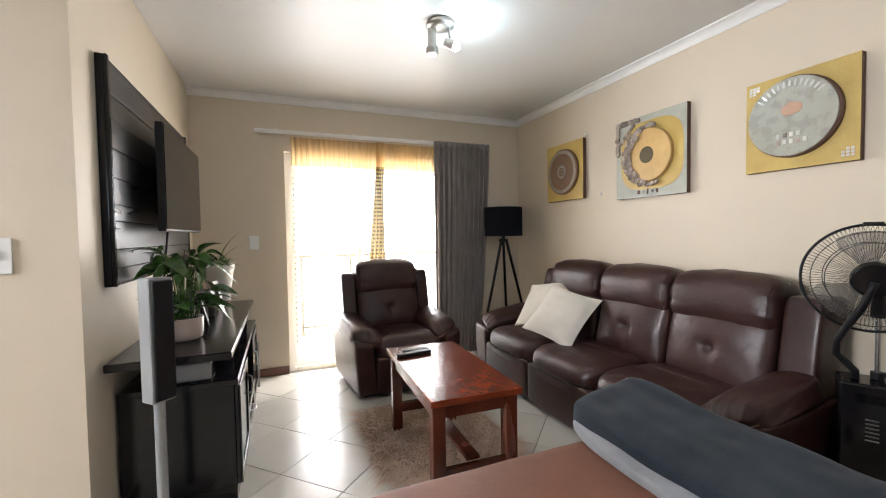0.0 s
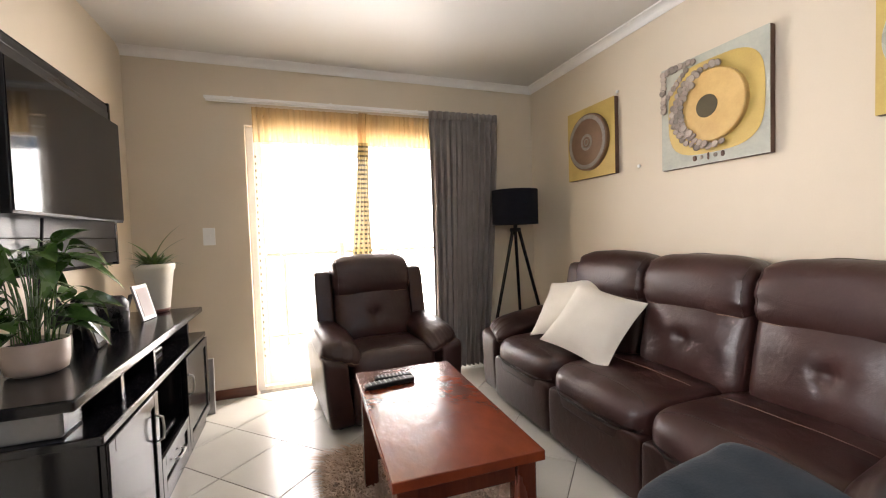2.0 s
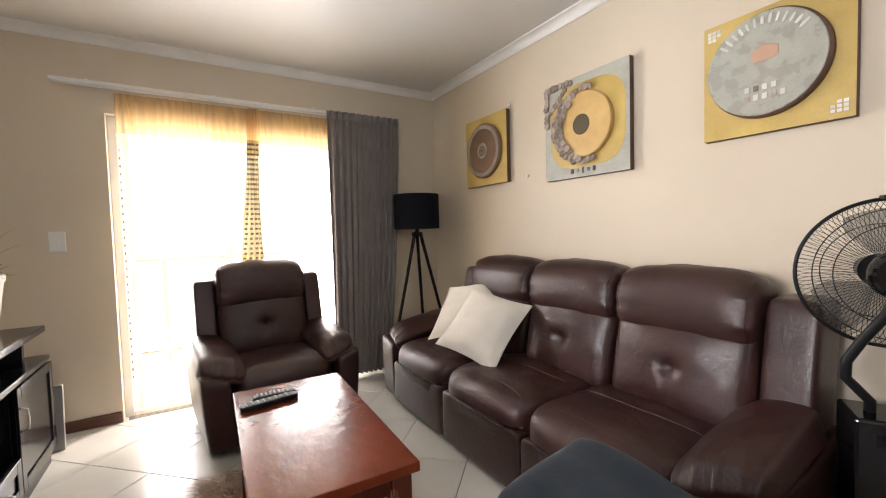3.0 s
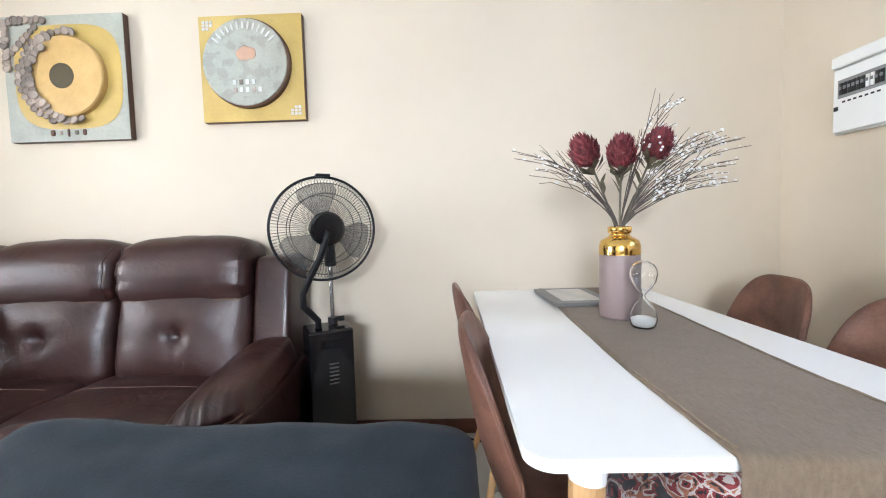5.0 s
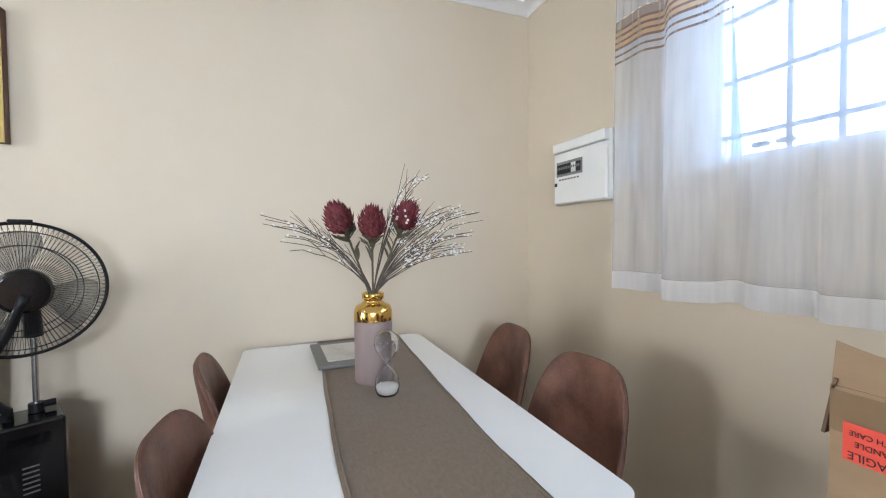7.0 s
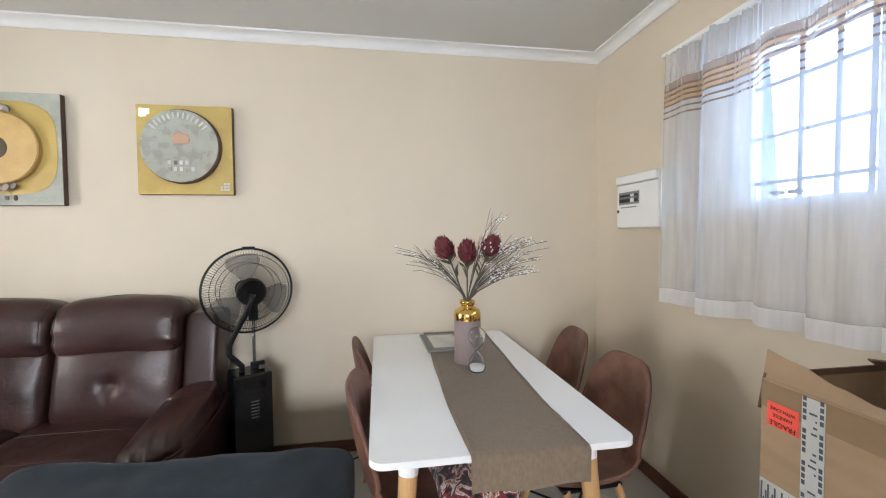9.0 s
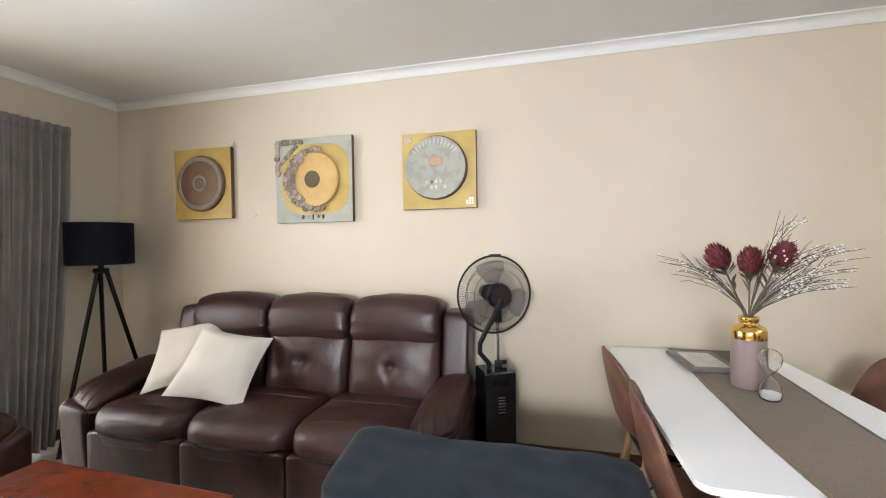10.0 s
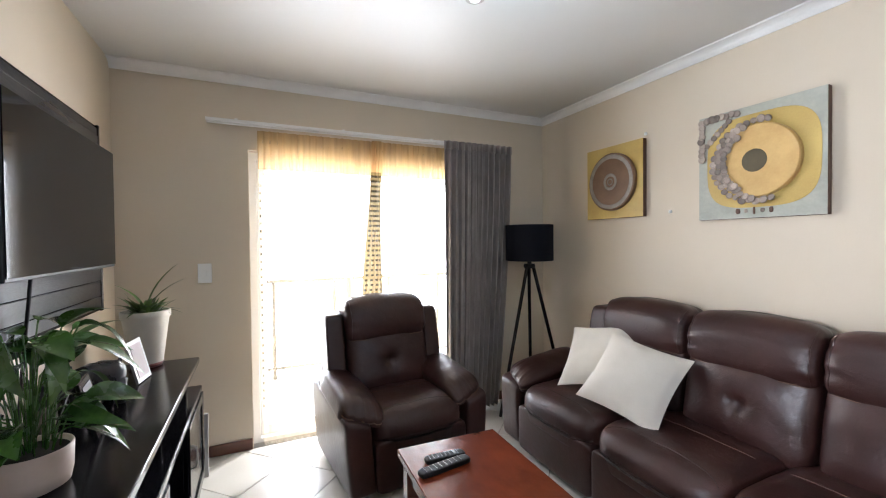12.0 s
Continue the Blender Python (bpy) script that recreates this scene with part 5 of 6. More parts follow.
# hourglass
hg = thing("hourglass", "clear glass hourglass with white sand", "hourglass", pose(2.348, 0.472, 0.7505))
prof = [(0.030, 0.0), (0.036, 0.010), (0.0385, 0.028), (0.035, 0.050), (0.022, 0.072), (0.008, 0.087), (0.005, 0.0935), (0.008, 0.100), (0.022, 0.115), (0.035, 0.137), (0.0390, 0.158), (0.0365, 0.174), (0.029, 0.186), (0.018, 0.193), (0.008, 0.1955)]
inner = [(max(0.002, r - 0.0025), max(0.003, z - 0.0025 * (z > 0.17))) for r, z in prof]
part("glass_body", lathe([(0, 0)] + prof + [(0, 0.196), (0, 0.1935)] + inner[::-1] + [(0, 0.003)], 36), M["glass"], hg, smooth=True)
part("sand", lathe([(0, 0.0045), (0.028, 0.0045), (0.0325, 0.012), (0.0352, 0.026), (0.020, 0.031), (0, 0.035)], 30), M["sand"], hg, smooth=True)

# framed print lying on the runner
pf = thing("photo_frame", "silver picture frame lying flat on the runner", "photo frame", pose(2.825, 0.545, 0.7515, rz=2))
part("frame", box(-0.17, 0.17, -0.115, 0.115, 0, 0.014, 0.003), M["pewter_frame"], pf)
part("print", box(-0.125, 0.125, -0.075, 0.075, 0.0142, 0.0165), M["paper"], pf)

# patterned cloth bag under the table
bag = thing("patterned_bag", "crumpled floral cloth bag under the dining table", "bag", pose(2.12, 0.56, 0))


def crumple(u, v):
    v += Vector((0.03 * noise.noise(v * 9 + Vector((3, 0, 0))), 0.03 * noise.noise(v * 9), 0.045 * noise.noise(v * 8 + Vector((0, 4, 0))) * (u.z > -0.5)))
    v.z += 0.014 * math.sin(v.y * 70 + v.x * 20) * (u.z > 0)
    return v


part("cloth", puff(0, 0, 0.27, 0.50, 0.34, 0.50, 3.6, 26, crumple), M["floral"], bag, smooth=True)

# electrical board and meter on the south wall
db = thing("distribution_board", "white electrical distribution board with a row of breakers", "distribution board", pose(2.685, SOUTH + 0.0005, 1.54))
part("back_box", box(-0.195, 0.195, 0, 0.030, -0.152, 0.152, 0.005), M["white_plastic"], db)
part("cover", box(-0.180, 0.180, 0.0305, 0.048, -0.148, 0.100, 0.005), M["white_plastic"], db)
part("lid", box(-0.180, 0.180, 0.0305, 0.060, 0.103, 0.150, 0.006), M["white_plastic"], db)
cw = part("breaker_window", box(-0.030, 0.158, 0.0482, 0.050, -0.016, 0.056), M["grey_plastic"], db, "smoked window over the breakers")
for i in range(10):
    part("breaker", box(-0.020 + i * 0.0172, -0.0075 + i * 0.0172, 0.0502, 0.055, -0.004, 0.042, 0.001), M["ink"] if i not in (2, 3) else M["white_plastic"], cw)
    part("toggle", box(-0.018 + i * 0.0172, -0.0095 + i * 0.0172, 0.0552, 0.060, 0.016, 0.028, 0.001), M["grey_plastic"], cw)
for i in range(7):
    part("marking", box(-0.005 + i * 0.022, 0.008 + i * 0.022, 0.0482, 0.0488, -0.035, -0.028), M["ink"], db)
part("warning_sign", box(0.168, 0.186, 0.0307, 0.0315, 0.108, 0.13), M["yellow_sign"], db, "yellow warning triangle")
part("latch", box(0.155, 0.172, 0.0482, 0.053, -0.062, -0.045, 0.002), M["ink"], db)
mt = thing("prepaid_meter", "small white electricity meter with a cord beside the board", "electricity meter", pose(2.425, SOUTH + 0.0005, 1.55))
part("case", box(-0.052, 0.052, 0, 0.035, -0.10, 0.14, 0.006), M["white_plastic"], mt)
part("display", box(-0.035, 0.030, 0.0352, 0.037, 0.10, 0.122), M["grey_plastic"], mt)
part("cord", tube([(0.03, 0.037, 0.03), (-0.035, 0.040, 0.025), (-0.045, 0.042, -0.03), (-0.02, 0.042, -0.075), (0.02, 0.040, -0.08)], 0.003, 6), M["grey_plastic"], mt, smooth=True)

# kitchen curtain: striped top, hemmed foot
kc = thing("striped_sheer_curtain", "white voile curtain with brown and apricot stripes near the top", "curtain")


def voile(x0, x1, seed):
    def place(u, v):
        x = x1 + (x0 - x1) * u
        ph = u * (x1 - x0) * 26 + seed
        low = 1 - v
        d = (0.014 + 0.018 * low) * (math.sin(ph) + 0.6 * math.sin(1.7 * ph + 2))
        x += 0.020 * math.cos(ph) * (0.4 + 0.6 * low) + 0.010 * noise.noise(Vector((u * 7, v * 2, seed)))
        z0 = 1.015 + 0.008 * math.sin(ph * 0.6)
        return Vector((x, SOUTH + 0.075 + d, z0 + (2.215 - z0) * v))
    return place


panels = ((1.55, 2.405, 0.4), (0.72, 1.53, 1.9))
for x0, x1, seed in panels:
    pl = voile(x0, x1, seed)
    us = span(0, 1, 110)
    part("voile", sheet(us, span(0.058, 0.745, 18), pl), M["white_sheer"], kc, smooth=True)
    part("hem", sheet(us, span(0.0, 0.058, 2), pl), M["hem"], kc, "white hem", smooth=True)
    cuts = [0.745, 0.752, 0.768, 0.775, 0.791, 0.799, 0.811, 0.818, 0.830, 0.838, 0.850, 0.858, 0.885]
    keys = ["stripe_brown", "white_sheer", "stripe_brown", "white_sheer"] + ["stripe_brown", "stripe_tan"] * 3 + ["stripe_brown", "stripe_mauve"]
    for key, a, b in zip(keys, cuts, cuts[1:]):
        part("stripe", sheet(us, span(a, b, 1), pl), M[key], kc, smooth=True)
    frill = lambda u, v: pl(u, v) + Vector((0, 0.007 * math.sin(u * (x1 - x0) * 210), 0.007 * math.sin(u * (x1 - x0) * 95) * (v > 0.99)))
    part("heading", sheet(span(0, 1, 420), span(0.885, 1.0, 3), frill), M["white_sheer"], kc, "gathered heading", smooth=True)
krail = thing("curtain_rail", "white curtain rail over the kitchen window", "curtain rail", pose(1.56, SOUTH + 0.075, 2.222))
part("rail", box(-0.88, 0.88, -0.012, 0.012, -0.006, 0.012, 0.003), M["white_plastic"], krail)
for x in (-0.8, 0.0, 0.8):
    part("bracket", box(x, x + 0.02, -0.0745, -0.012, 0.0, 0.010, 0.002), M["white_plastic"], krail)


# cardboard carton
def carton():
    t = thing("cardboard_box", "tall open brown cardboard box with tape and a red sticker", "box", pose(1.264, -0.318, 0))
    hx, hy, h, k = 0.275, 0.200, 0.972, 0.006
    part("north_side", box(-hx, hx, hy - k, hy, 0.0, h), M["card"], t)
    part("south_side", box(-hx, hx, -hy, -hy + k, 0.0, h), M["card"], t)
    part("west_side", box(-hx, -hx + k, -hy + k, hy - k, 0.0, h), M["card"], t)
    part("east_side", box(hx - k, hx, -hy + k, hy - k, 0.0, h), M["card"], t)
    part("bottom", box(-hx + k, hx - k, -hy + k, hy - k, 0.0, 0.02), M["card_dark"], t)
    part("packing", puff(0, 0, 0.45, 0.50, 0.36, 0.86, 5, 10, lambda u, v: v + Vector((0, 0, 0.03 * noise.noise(v * 12) * (u.z > 0)))), M["card_dark"], t)

    def flap(u, v):
        torn = 0.02 * noise.noise(Vector((u * 9, 2, 0)))
        return Vector((hx - 2 * hx * u, hy - 0.003 - 0.03 * v * (0.4 + u), h + (0.012 + 0.062 * max(0, 1 - u * 2.2)) * v + torn * v * 0.5))
    part("flap", sheet(span(0, 1, 24), span(0, 1, 6), flap, thick=0.005), M["card"], t, "torn bent flap")
    part("flap", sheet(span(0, 1, 10), span(0, 1, 4), lambda u, v: Vector((hx - 0.004 + 0.016 * v, hy - 2 * hy * u, h - 0.10 * v + 0.012)), thick=0.005), M["card_dark"], t)
    part("flap", sheet(span(0, 1, 14), span(0, 1, 4), lambda u, v: Vector((hx - 2 * hx * u, -hy + 0.003 + 0.05 * v, h + 0.03 * v + 0.01 * math.sin(u * 9) * v)), thick=0.005), M["card_dark"], t)
    f = hy + 0.0012
    part("brown_tape", box(-hx, hx, hy + 0.0002, f, 0.895, 0.965), M["tape"], t)
    tp = part("printed_tape", box(0.115, 0.168, hy + 0.0014, f + 0.0012, 0.0, 0.962), M["label_white"], t, "white tape printed in dark blue")
    for i in range(60):
        for x0, x1 in ((0.118, 0.126), (0.157, 0.165)):
            if (i * 7) % 5:
                part("print_bar", box(x0, x1, f + 0.0014, f + 0.0022, 0.01 + i * 0.0160, 0.021 + i * 0.0160), M["label_ink"], tp)
        if i % 6 < 4:
            part("print_bar", box(0.132, 0.132 + 0.004 + 0.014 * ((i * 3) % 4) / 3, f + 0.0014, f + 0.0022, 0.012 + i * 0.0160, 0.0165 + i * 0.0160), M["label_ink"], tp)
    lb = part("printed_label", box(0.170, 0.274, hy + 0.0002, f, 0.620, 0.700), M["label_white"], t, "striped shipping label")
    for i in range(16):
        part("print_bar", box(0.173 + i * 0.0062, 0.177 + i * 0.0062, f + 0.0004, f + 0.0012, 0.630, 0.690 - 0.02 * (i % 3)), M["label_ink"], lb)
    st = part("fragile_sticker", box(0.174, 0.256, hy + 0.0016, f + 0.0012, 0.852, 0.916), M["sticker"], t, "red upside-down fragile sticker")
    for words, size, z in (("FRAGILE", 0.0185, 0.862), ("HANDLE", 0.0130, 0.883), ("WITH CARE", 0.0122, 0.900)):
        cu = bpy.data.curves.new("lettering", "FONT")
        cu.body, cu.size, cu.align_x, cu.extrude = words, size * 1.0, "CENTER", 0.0003
        cu.materials.append(M["ink"])
        ob = new("lettering", cu)
        ob.parent = st
        # the sticker is upside down, on the face towards +y
        ob.matrix_local = Matrix.Translation((0.215, f + 0.0020, z + size * 0.36)) @ Matrix.Rotation(radians(180), 4, "Z") @ Matrix.Rotation(radians(90), 4, "X") @ Matrix.Rotation(radians(180), 4, "Z")


carton()

# low brown cabinet beside the carton, with a glass dish
cab = thing("brown_cabinet", "brown wooden cabinet standing beside the cardboard box", "cabinet", pose(0.735, 0.06, 0))
part("body", box(-0.235, 0.235, -0.17, 0.205, 0.06, 1.215, 0.004), M["brown_board"], cab)
part("top", box(-0.248, 0.248, -0.18, 0.218, 1.2155, 1.235, 0.004), M["brown_board"], cab)
part("plinth", box(-0.225, 0.225, -0.16, 0.185, 0.0, 0.0598), M["brown_board"], cab)
part("door", box(-0.225, 0.225, 0.2055, 0.222, 0.08, 1.205, 0.003), M["brown_board"], cab)
dish = thing("glass_dish", "clear glass dish on a dark stand on the cabinet", "dish", pose(0.85, 0.10, 1.2352))
part("stand", lathe([(0, 0), (0.05, 0), (0.05, 0.008), (0.015, 0.014), (0.015, 0.03), (0, 0.03)], 24), M["black_plastic"], dish)
part("bowl", lathe([(0, 0.0302), (0.03, 0.0302), (0.085, 0.065), (0.105, 0.105), (0.101, 0.105), (0.08, 0.068), (0.028, 0.035), (0, 0.035)], 32), M["glass"], dish, smooth=True)

# ---- television side ----
pn = thing("slatted_wall_panel", "black slatted wooden wall panel behind the television", "wall panel", pose(WEST + 0.0005, 3.578, 1.565))
part("frame", box(0, 0.030, -0.778, 0.778, -0.49, 0.49, 0.004), M["black_wood"], pn)
z = -0.475
k = 0
while z < 0.47:
    hgt = min(rnd(0.06, 0.13), 0.475 - z)
    part("plank", box(0.0305, 0.036 + rnd(0, 0.008), -0.755, 0.755, z + 0.002, z + hgt - 0.002, 0.002), M["panel_plank"], pn)
    z += hgt
    k += 1
for y in (-0.766, 0.766):
    part("edge_strip", box(0.0305, 0.044, y - 0.012, y + 0.012, -0.49, 0.49, 0.003), M["black_wood"], pn)
tv = thing("television", "large flat black television on the panel", "television", pose(0.0, 3.635, 1.5965))
part("bracket", box(-0.034, 0.046, -0.15, 0.15, -0.10, 0.10, 0.004), M["black_plastic"], tv)
part("case", box(0.046, 0.081, -0.487, 0.487, -0.2785, 0.2785, 0.004), M["black_plastic"], tv)
part("screen", box(0.0815, 0.0850, -0.481, 0.481, -0.266, 0.273, 0.001), M["screen"], tv)
part("cable", tube([(0.02, -0.18, -0.28), (0.01, -0.17, -0.36), (-0.005, -0.165, -0.5), (-0.03, -0.16, -0.78)], 0.006, 8), M["black_plastic"], tv, smooth=True)


def tv_unit():
    t = thing("television_unit", "black wooden television unit with doors, drawer and open shelves", "television unit", pose(WEST + 0.016, 2.70, 0))
    d, ln = 0.475, 1.645
    part("top_board", box(0, d - 0.010, 0.0, ln, 0.735, 0.770, 0.006), M["black_wood"], t)
    for y in (0.43, 0.80, 1.42):
        part("upright", box(0.05, d - 0.05, y, y + 0.03, 0.6055, 0.7345, 0.002), M["black_wood"], t)
    part("deck", box(0, d, 0.13, ln, 0.575, 0.605, 0.005), M["black_wood"], t)
    part("plinth", box(0.02, d - 0.02, 0.15, ln - 0.02, 0, 0.06), M["black_wood"], t)
    part("bottom_board", box(0, d - 0.018, 0.14, ln - 0.01, 0.0605, 0.085, 0.002), M["black_wood"], t)
    part("back_board", box(0, 0.012, 0.165, ln - 0.03, 0.0855, 0.5745), M["black_wood"], t)
    for y in (0.14, 0.62, 1.10, ln - 0.03):
        part("side_board", box(0, d - 0.02, y, y + 0.022, 0.0855, 0.5745, 0.002), M["black_wood"], t)
    part("middle_shelf", box(0.013, d - 0.04, 0.643, 1.0995, 0.265, 0.285, 0.002), M["black_wood"], t)

    def front(y0, y1, z0, z1, hx, hz, vertical):
        dr = part("door" if vertical else "drawer_front", box(d - 0.0195, d - 0.001, y0, y1, z0, z1, 0.003), M["black_wood"], t)
        bm = box(d - 0.0008, d + 0.007, y0, y0 + 0.05, z0, z1, 0.003)
        box(d - 0.0008, d + 0.007, y1 - 0.05, y1, z0, z1, 0.003, bm)
        box(d - 0.0008, d + 0.007, y0 + 0.05, y1 - 0.05, z0, z0 + 0.05, 0.003, bm)
        box(d - 0.0008, d + 0.007, y0 + 0.05, y1 - 0.05, z1 - 0.05, z1, 0.003, bm)
        part("raised_frame", bm, M["black_wood"], dr)
        if vertical:
            pts = [(d + 0.007, hx, hz - 0.055), (d + 0.028, hx, hz - 0.045), (d + 0.032, hx, hz), (d + 0.028, hx, hz + 0.045), (d + 0.007, hx, hz + 0.055)]
        else:
            pts = [(d + 0.007, hx - 0.055, hz), (d + 0.028, hx - 0.045, hz), (d + 0.032, hx, hz), (d + 0.028, hx + 0.045, hz), (d + 0.007, hx + 0.055, hz)]
        part("handle", tube(pts, 0.005, 8), M["nickel"], dr, "curved satin metal handle", smooth=True)

    front(0.145, 0.628, 0.088, 0.570, 0.595, 0.42, True)
    front(0.633, 1.10, 0.088, 0.262, 0.87, 0.175, False)
    front(1.108, ln - 0.006, 0.088, 0.570, 1.14, 0.42, True)


tv_unit()
for y, z, w, h, label in ((2.93, 0.606, 0.13, 0.085, "grey media player box on the unit"), (3.72, 0.606, 0.30, 0.035, "flat grey decoder box on the unit")):
    dv = thing("media_box", label, "media player", pose(0.19, y, z), "boxes on the television unit")
    part("case", box(-0.10, 0.11, -w / 2, w / 2, 0.0, h, 0.006), M["grey_plastic"], dv)
    part("front_strip", box(0.1105, 0.113, -w / 2 + 0.01, w / 2 - 0.01, 0.008, h - 0.008), M["gloss_black"], dv)
bk = thing("magazine", "red and white magazine standing on the open shelf", "magazine", pose(0.20, 3.60, 0.2855, rz=10))
part("pages", box(-0.10, 0.10, -0.012, 0.012, 0, 0.20, 0.001), M["paper"], bk)
part("cover", box(-0.1005, 0.1005, -0.0145, -0.0122, 0, 0.201), M["sticker"], bk)

# speaker on a stand
sp = thing("tower_speaker", "slim grey and black speaker on a pole stand", "speaker", pose(0.156, 2.590, 0, rz=-46))
part("base", lathe([(0, 0), (0.11, 0), (0.11, 0.012), (0.03, 0.02), (0, 0.02)], 32), M["grey_plastic"], sp)
part("pole", rod((0, 0, 0.018), (0, 0, 0.64), 0.020), M["grey_plastic"], sp)
part("cabinet", box(-0.0375, 0.0375, -0.045, 0.045, 0.635, 1.125, 0.007), M["grey_plastic"], sp)
part("grille", box(0.0385, 0.052, -0.040, 0.040, 0.645, 1.115, 0.006), M["black_plastic"], sp, "black cloth grille")


# plants
def lily_plant():
    t = thing("potted_plant", "leafy green houseplant in a round blush pot on the television unit", "potted plant", pose(0.158, 3.065, 0.7702))
    part("pot", lathe([(0, 0), (0.062, 0), (0.080, 0.01), (0.086, 0.04), (0.089, 0.108), (0.087, 0.112), (0.082, 0.109), (0.079, 0.09), (0, 0.09)], 48), M["pot_pink"], t, smooth=True)
    part("soil", lathe([(0, 0.102), (0.080, 0.098)], 24), M["soil"], t)
    random.seed(11)
    for i in range(50):
        a = i * 2.39996 + rnd(-0.3, 0.3)
        r0 = rnd(0.005, 0.06)
        h = rnd(0.02, 0.35)
        reach = rnd(0.03, 0.12)
        p0 = Vector((r0 * math.cos(a), r0 * math.sin(a), 0.105))
        reach *= 0.55 if math.cos(a) < -0.3 or math.sin(a) > 0.35 else 1.0
        p2 = p0 + Vector((reach * math.cos(a), reach * math.sin(a), h))
        p1 = p0.lerp(p2, 0.5) + Vector((-0.02 * math.cos(a), -0.02 * math.sin(a), 0.05))
        pts = [p0 * (1 - q) ** 2 + p1 * 2 * q * (1 - q) + p2 * q * q for q in span(0, 1, 6)]
        st = part("leaf_stalk", tube(pts, 0.0022, 5), M["leaf"], t)
        m = Matrix.Translation(p2) @ Matrix.Rotation(a + rnd(-0.5, 0.5), 4, "Z") @ Matrix.Rotation(radians(rnd(-55, 12)), 4, "Y") @ Matrix.Rotation(radians(rnd(-35, 35)), 4, "X")
        ln = rnd(0.11, 0.18) * (0.8 if math.cos(a) < -0.3 or math.sin(a) > 0.35 else 1)
        part("leaf", leaf_mesh(ln, rnd(0.050, 0.076), rnd(0.3, 1.15), m, 0.35, rnd(-0.03, 0.03)), M["leaf"], st, smooth=True)
    for a, h, ln in ((1.1, 0.37, 0.20), (0.9, 0.28, 0.16)):
        p2 = Vector((0.12 * math.cos(a), 0.12 * math.sin(a), h))
        st = part("leaf_stalk", tube([(0, 0, 0.105), (0.03 * math.cos(a), 0.03 * math.sin(a), h * 0.8), p2], 0.0024, 5), M["leaf_pale"], t)
        part("leaf", leaf_mesh(ln, 0.035, 0.3 if h > 0.3 else 0.9, Matrix.Translation(p2) @ Matrix.Rotation(a, 4, "Z") @ Matrix.Rotation(radians(-25 if h > 0.3 else 5), 4, "Y")), M["leaf_pale"], st, smooth=True)


lily_plant()


def spider_plant():
    t = thing("potted_plant", "small spiky plant in a tall white pot on the television unit", "potted plant", pose(0.170, 4.272, 0.7702) @ Matrix.Diagonal((1.10, 1.10, 1.24, 1)))
    part("saucer", lathe([(0, 0), (0.062, 0), (0.072, 0.018), (0.066, 0.018), (0.058, 0.006), (0, 0.006)], 36), M["saucer"], t, smooth=True)
    part("pot", lathe([(0, 0.0065), (0.060, 0.0065), (0.068, 0.015), (0.095, 0.205), (0.103, 0.215), (0.103, 0.240), (0.097, 0.242), (0.090, 0.225), (0, 0.22)], 48), M["pot_white"], t, smooth=True)
    part("soil", lathe([(0, 0.229), (0.091, 0.226)], 24), M["soil"], t)
    random.seed(5)
    for i in range(64):
        a = i * 2.39996
        m = Matrix.Translation((rnd(0, 0.05) * math.cos(a), rnd(0, 0.05) * math.sin(a), 0.225)) @ Matrix.Rotation(a, 4, "Z") @ Matrix.Rotation(radians(rnd(-75, -25)), 4, "Y")
        part("leaf", leaf_mesh(rnd(0.06, 0.12), rnd(0.015, 0.025), rnd(0.1, 0.7), m), M["leaf_pale"], t, smooth=True)
    for a, up, ln in ((0.5, -80, 0.27), (2.8, -74, 0.18), (0.3, -66, 0.23), (5.2, -40, 0.2), (1.2, -30, 0.2)):
        m = Matrix.Translation((0, 0, 0.225)) @ Matrix.Rotation(a, 4, "Z") @ Matrix.Rotation(radians(up), 4, "Y")
        part("leaf", leaf_mesh(ln, 0.024, 0.45, m, curl=0.03), M["leaf_pale"], t, smooth=True)


spider_plant()

# carved animal and two photo frames
bm = bmesh.new()
puff(0, 0, 0.085, 0.075, 0.17, 0.085, 2.6, 12, lambda u, v: v + Vector((0, 0, 0.008 * noise.noise(v * 40))), None, bm)
puff(0, -0.105, 0.090, 0.05, 0.085, 0.062, 2.6, 10, lambda u, v: v + Vector((0, 0, -0.02 * max(0, -u.y))), None, bm)
for sx in (-0.022, 0.022):
    for sy in (-0.055, 0.055):
        rod((sx, sy, 0), (sx, sy, 0.07), 0.014, 0.019, 12, bm)
rod((0, -0.136, 0.092), (0, -0.160, 0.150), 0.013, 0.002, 10, bm)
rod((0, -0.112, 0.112), (0, -0.118, 0.142), 0.010, 0.002, 10, bm)
rod((0.012, -0.07, 0.12), (0.016, -0.066, 0.142), 0.008, 0.003, 8, bm)
rod((-0.012, -0.07, 0.12), (-0.016, -0.066, 0.142), 0.008, 0.003, 8, bm)
st = part("animal_statue", bm, M["statue"], smooth=True)
st.matrix_world = pose(0.120, 3.660, 0.7702, rz=-38) @ Matrix.Scale(1.42, 4)
tagged(st, "small black carved rhinoceros statue on the television unit", "statue")


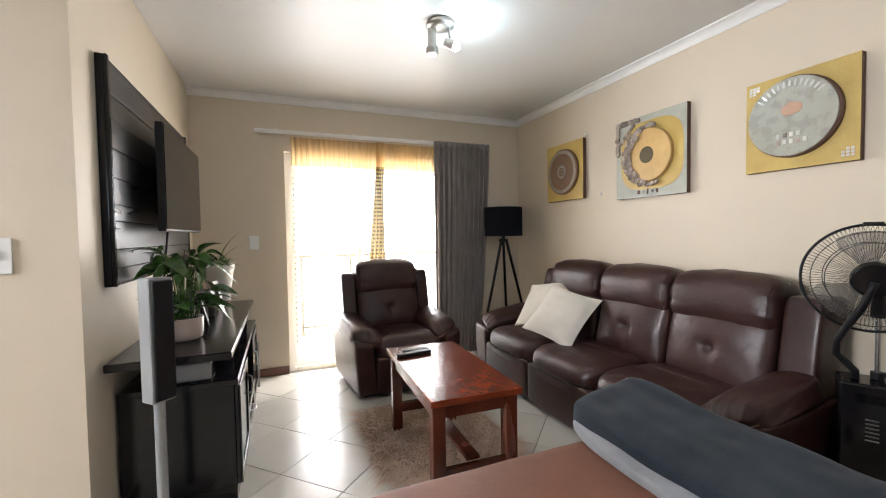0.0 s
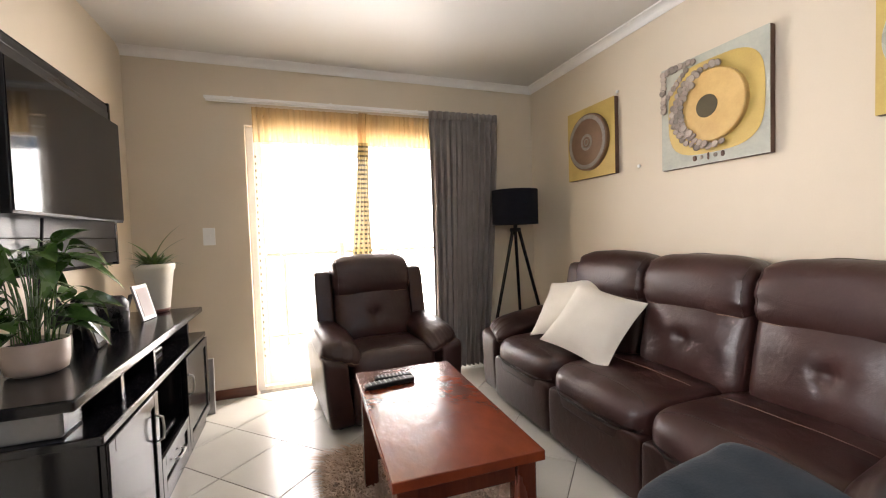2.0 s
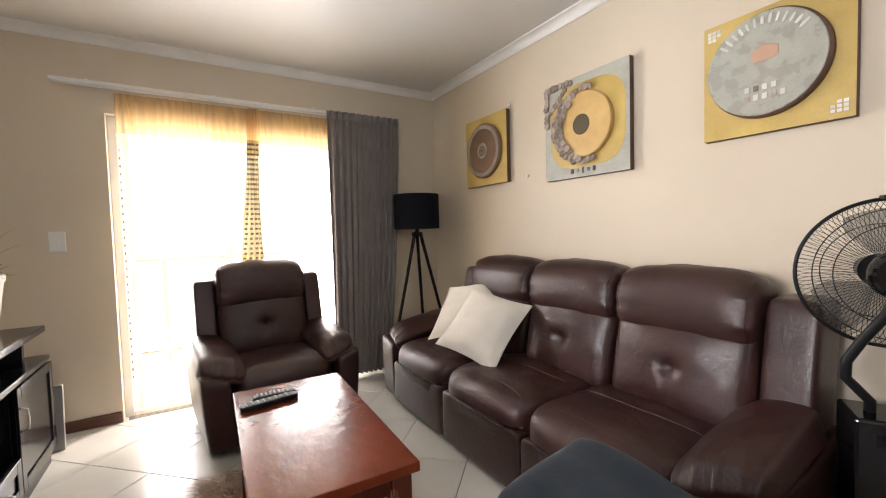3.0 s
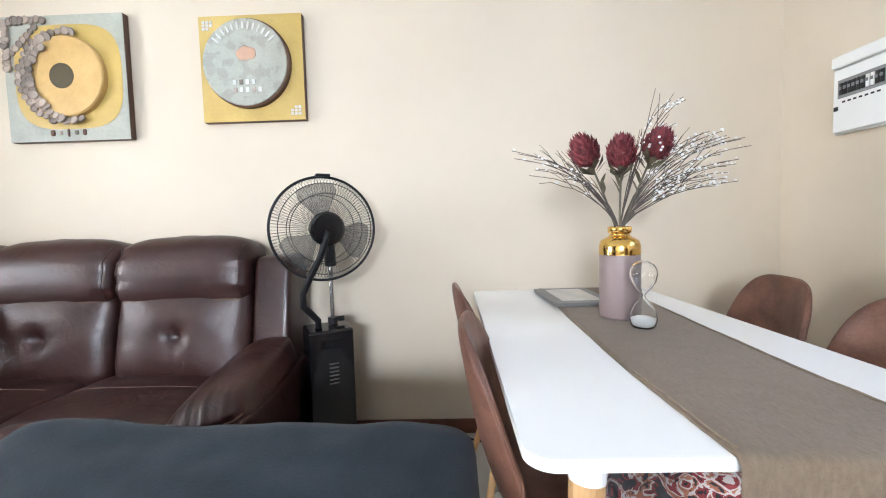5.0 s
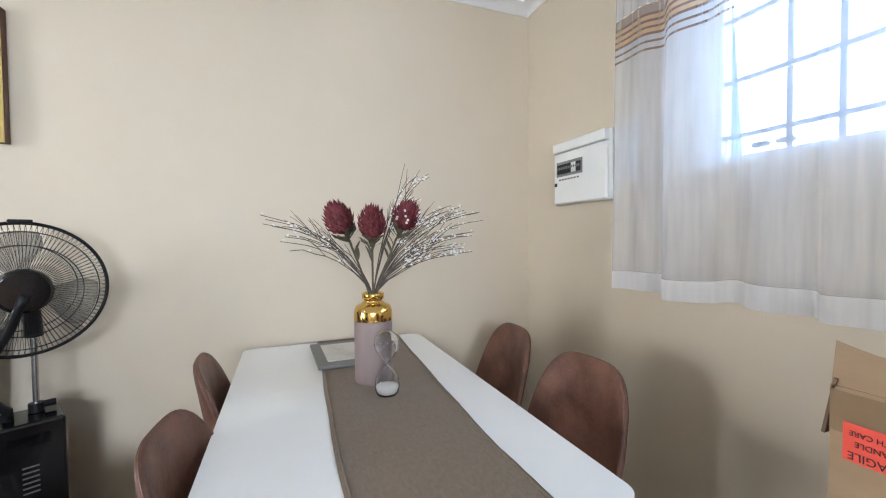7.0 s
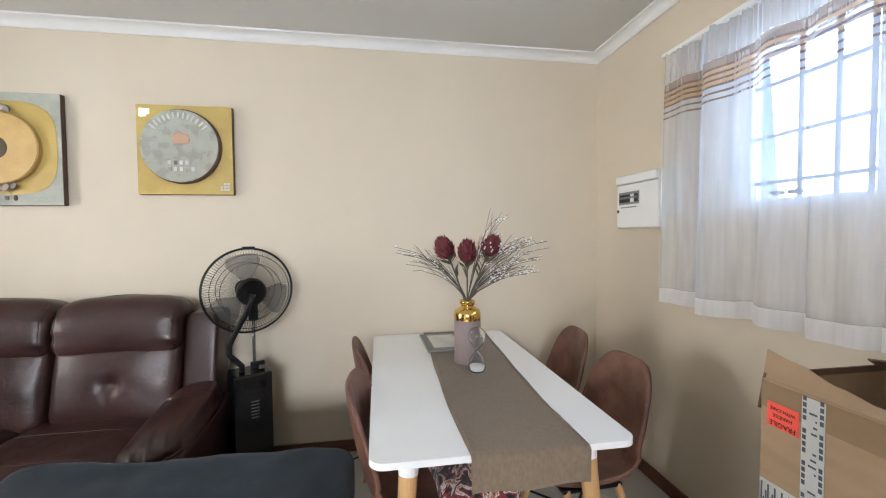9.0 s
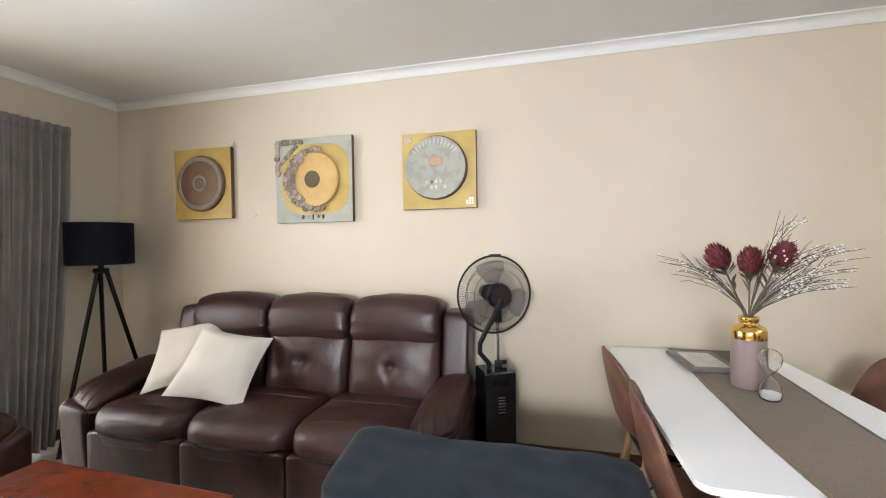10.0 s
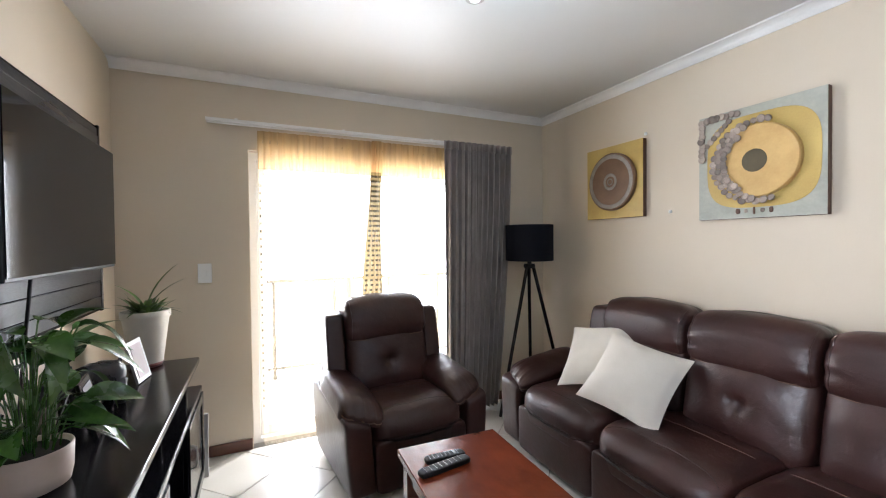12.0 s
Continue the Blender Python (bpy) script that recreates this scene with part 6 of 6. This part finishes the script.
def stand_frame(m, w, h, material, photo, label):
    t = thing("photo_frame", label, "photo frame", m, "photo frames on the television unit")
    tilt = Matrix.Rotation(radians(-14), 4, "X")
    part("frame", box(-w / 2, w / 2, -0.006, 0.006, 0, h, 0.002, m=tilt), material, t)
    part("photo", box(-w / 2 + 0.02, w / 2 - 0.02, -0.0078, -0.0064, 0.02, h - 0.02, m=tilt), photo, t)
    part("prop", box(-0.02, 0.02, 0.0, 0.004, 0.002, h * 0.75, m=Matrix.Translation((0, 0.125, 0)) @ Matrix.Rotation(radians(16), 4, "X") @ Matrix.Translation((0, 0, 0))), M["black_plastic"], t)


stand_frame(pose(0.215, 3.995, 0.772, rz=82), 0.15, 0.20, M["silver_frame"], M["mauve"], "silver photo frame standing on the television unit")
stand_frame(pose(0.215, 3.395, 0.772, rz=97), 0.15, 0.20, M["black_wood"], M["ink"], "black photo frame standing on the television unit")
lean = thing("leaning_board", "pale framed board leaning between the unit and the wall", "framed board", pose(0.27, 4.46, 0.002, rx=-4))
part("board", box(-0.16, 0.16, -0.010, 0.010, 0, 0.38, 0.003), M["silver_frame"], lean)

# switches
for x, y, z, r, label in ((0.405, NORTH - 0.0005, 1.23, 0, "white light switch beside the sliding door"), (-0.30, TURN_Y - 0.0005, 1.225, 0, "white light switch on the passage wall")):
    sw = thing("light_switch", label, "light switch", pose(x, y, z))
    part("plate", box(-0.040, 0.040, -0.009, 0, -0.064, 0.064, 0.003), M["white_plastic"], sw)
    part("rocker", box(-0.012, 0.012, -0.013, -0.0092, -0.018, 0.018, 0.002), M["white_plastic"], sw)

# ceiling spotlight
sl_ = thing("ceiling_spotlight", "satin ceiling spotlight with two heads, one lit", "ceiling light", pose(1.55, 2.985, CEIL - 0.0005))
part("base", lathe([(0, -0.0005), (0.085, -0.0005), (0.088, -0.012), (0.080, -0.026), (0.03, -0.032), (0, -0.032)], 40), M["nickel"], sl_, smooth=True)
h1 = part("head", rod((-0.045, 0.03, -0.035), (-0.045, 0.03, -0.145), 0.024, 0.026, 24), M["nickel"], sl_)
part("collar", rod((-0.045, 0.03, -0.145), (-0.045, 0.03, -0.185), 0.036, 0.038, 24), M["nickel"], h1)
part("bulb_face", rod((-0.045, 0.03, -0.1855), (-0.045, 0.03, -0.190), 0.020, 0.018, 20), M["dim_bulb"], h1)
part("arm", rod((0.045, -0.02, -0.030), (0.050, -0.022, -0.095), 0.007), M["nickel"], sl_)
h2 = part("head", rod((0.020, -0.010, -0.118), (0.070, -0.032, -0.140), 0.024, 0.030, 24), M["nickel"], sl_)
part("bulb_face", puff(0.078, -0.036, -0.144, 0.056, 0.056, 0.056, 2, 8), M["bulb"], h2, "lit white bulb", smooth=True)


# ---- floor tiles ----
def clip(poly, axis, value, keep_above):
    out = []
    for i, p in enumerate(poly):
        q = poly[(i + 1) % len(poly)]
        a, b = p[axis] - value, q[axis] - value
        if not keep_above:
            a, b = -a, -b
        if a >= 0:
            out.append(p)
        if (a > 0 > b) or (a < 0 < b):
            k = a / (a - b)
            out.append((p[0] + (q[0] - p[0]) * k, p[1] + (q[1] - p[1]) * k))
    return out


def tiles():
    h, gap = 0.2870, 0.0028
    full = None
    shape = [(h - gap, 0), (0, h - gap), (-h + gap, 0), (0, -h + gap)]

    def mesh(poly):
        bm = bmesh.new()
        low = [bm.verts.new((x, y, -0.0058)) for x, y in poly]
        top = [bm.verts.new((x, y, 0.0)) for x, y in poly]
        bm.faces.new(top)
        for i in range(len(poly)):
            k = (i + 1) % len(poly)
            bm.faces.new((low[i], low[k], top[k], top[i]))
        bm.normal_update()
        bmesh.ops.bevel(bm, geom=[e for e in bm.edges if e.verts[0].co.z == 0 and e.verts[1].co.z == 0], offset=0.0012, segments=1, affect="EDGES")
        me = bpy.data.meshes.new("floor_tile")
        bm.to_mesh(me)
        bm.free()
        me.materials.append(M["tile"])
        return me

    full = mesh(shape)
    for i in range(-13, 10):
        for j in range(-16, 6):
            if (i + j) % 2:
                continue
            cx, cy = 0.876 + h * i, 3.580 + h * j
            for x0, x1, y0, y1 in ((WEST + 0.001, EAST - 0.001, SOUTH + 0.001, NORTH - 0.001), (BACK + 0.001, WEST + 0.001, SOUTH + 0.001, TURN_Y - 0.001)):
                poly = [(cx + x, cy + y) for x, y in shape]
                for axis, value, above in ((0, x0, True), (0, x1, False), (1, y0, True), (1, y1, False)):
                    poly = clip(poly, axis, value, above) if poly else poly
                if len(poly) < 3:
                    continue
                area = abs(sum(p[0] * q[1] - q[0] * p[1] for p, q in zip(poly, poly[1:] + poly[:1]))) / 2
                if area < 0.0015:
                    continue
                whole = area > 2 * (h - gap) ** 2 - 1e-6
                ob = new("floor_tile", full if whole else mesh([(x - cx, y - cy) for x, y in poly]))
                ob.parent = floor
                ob.location = (cx, cy, 0)


tiles()
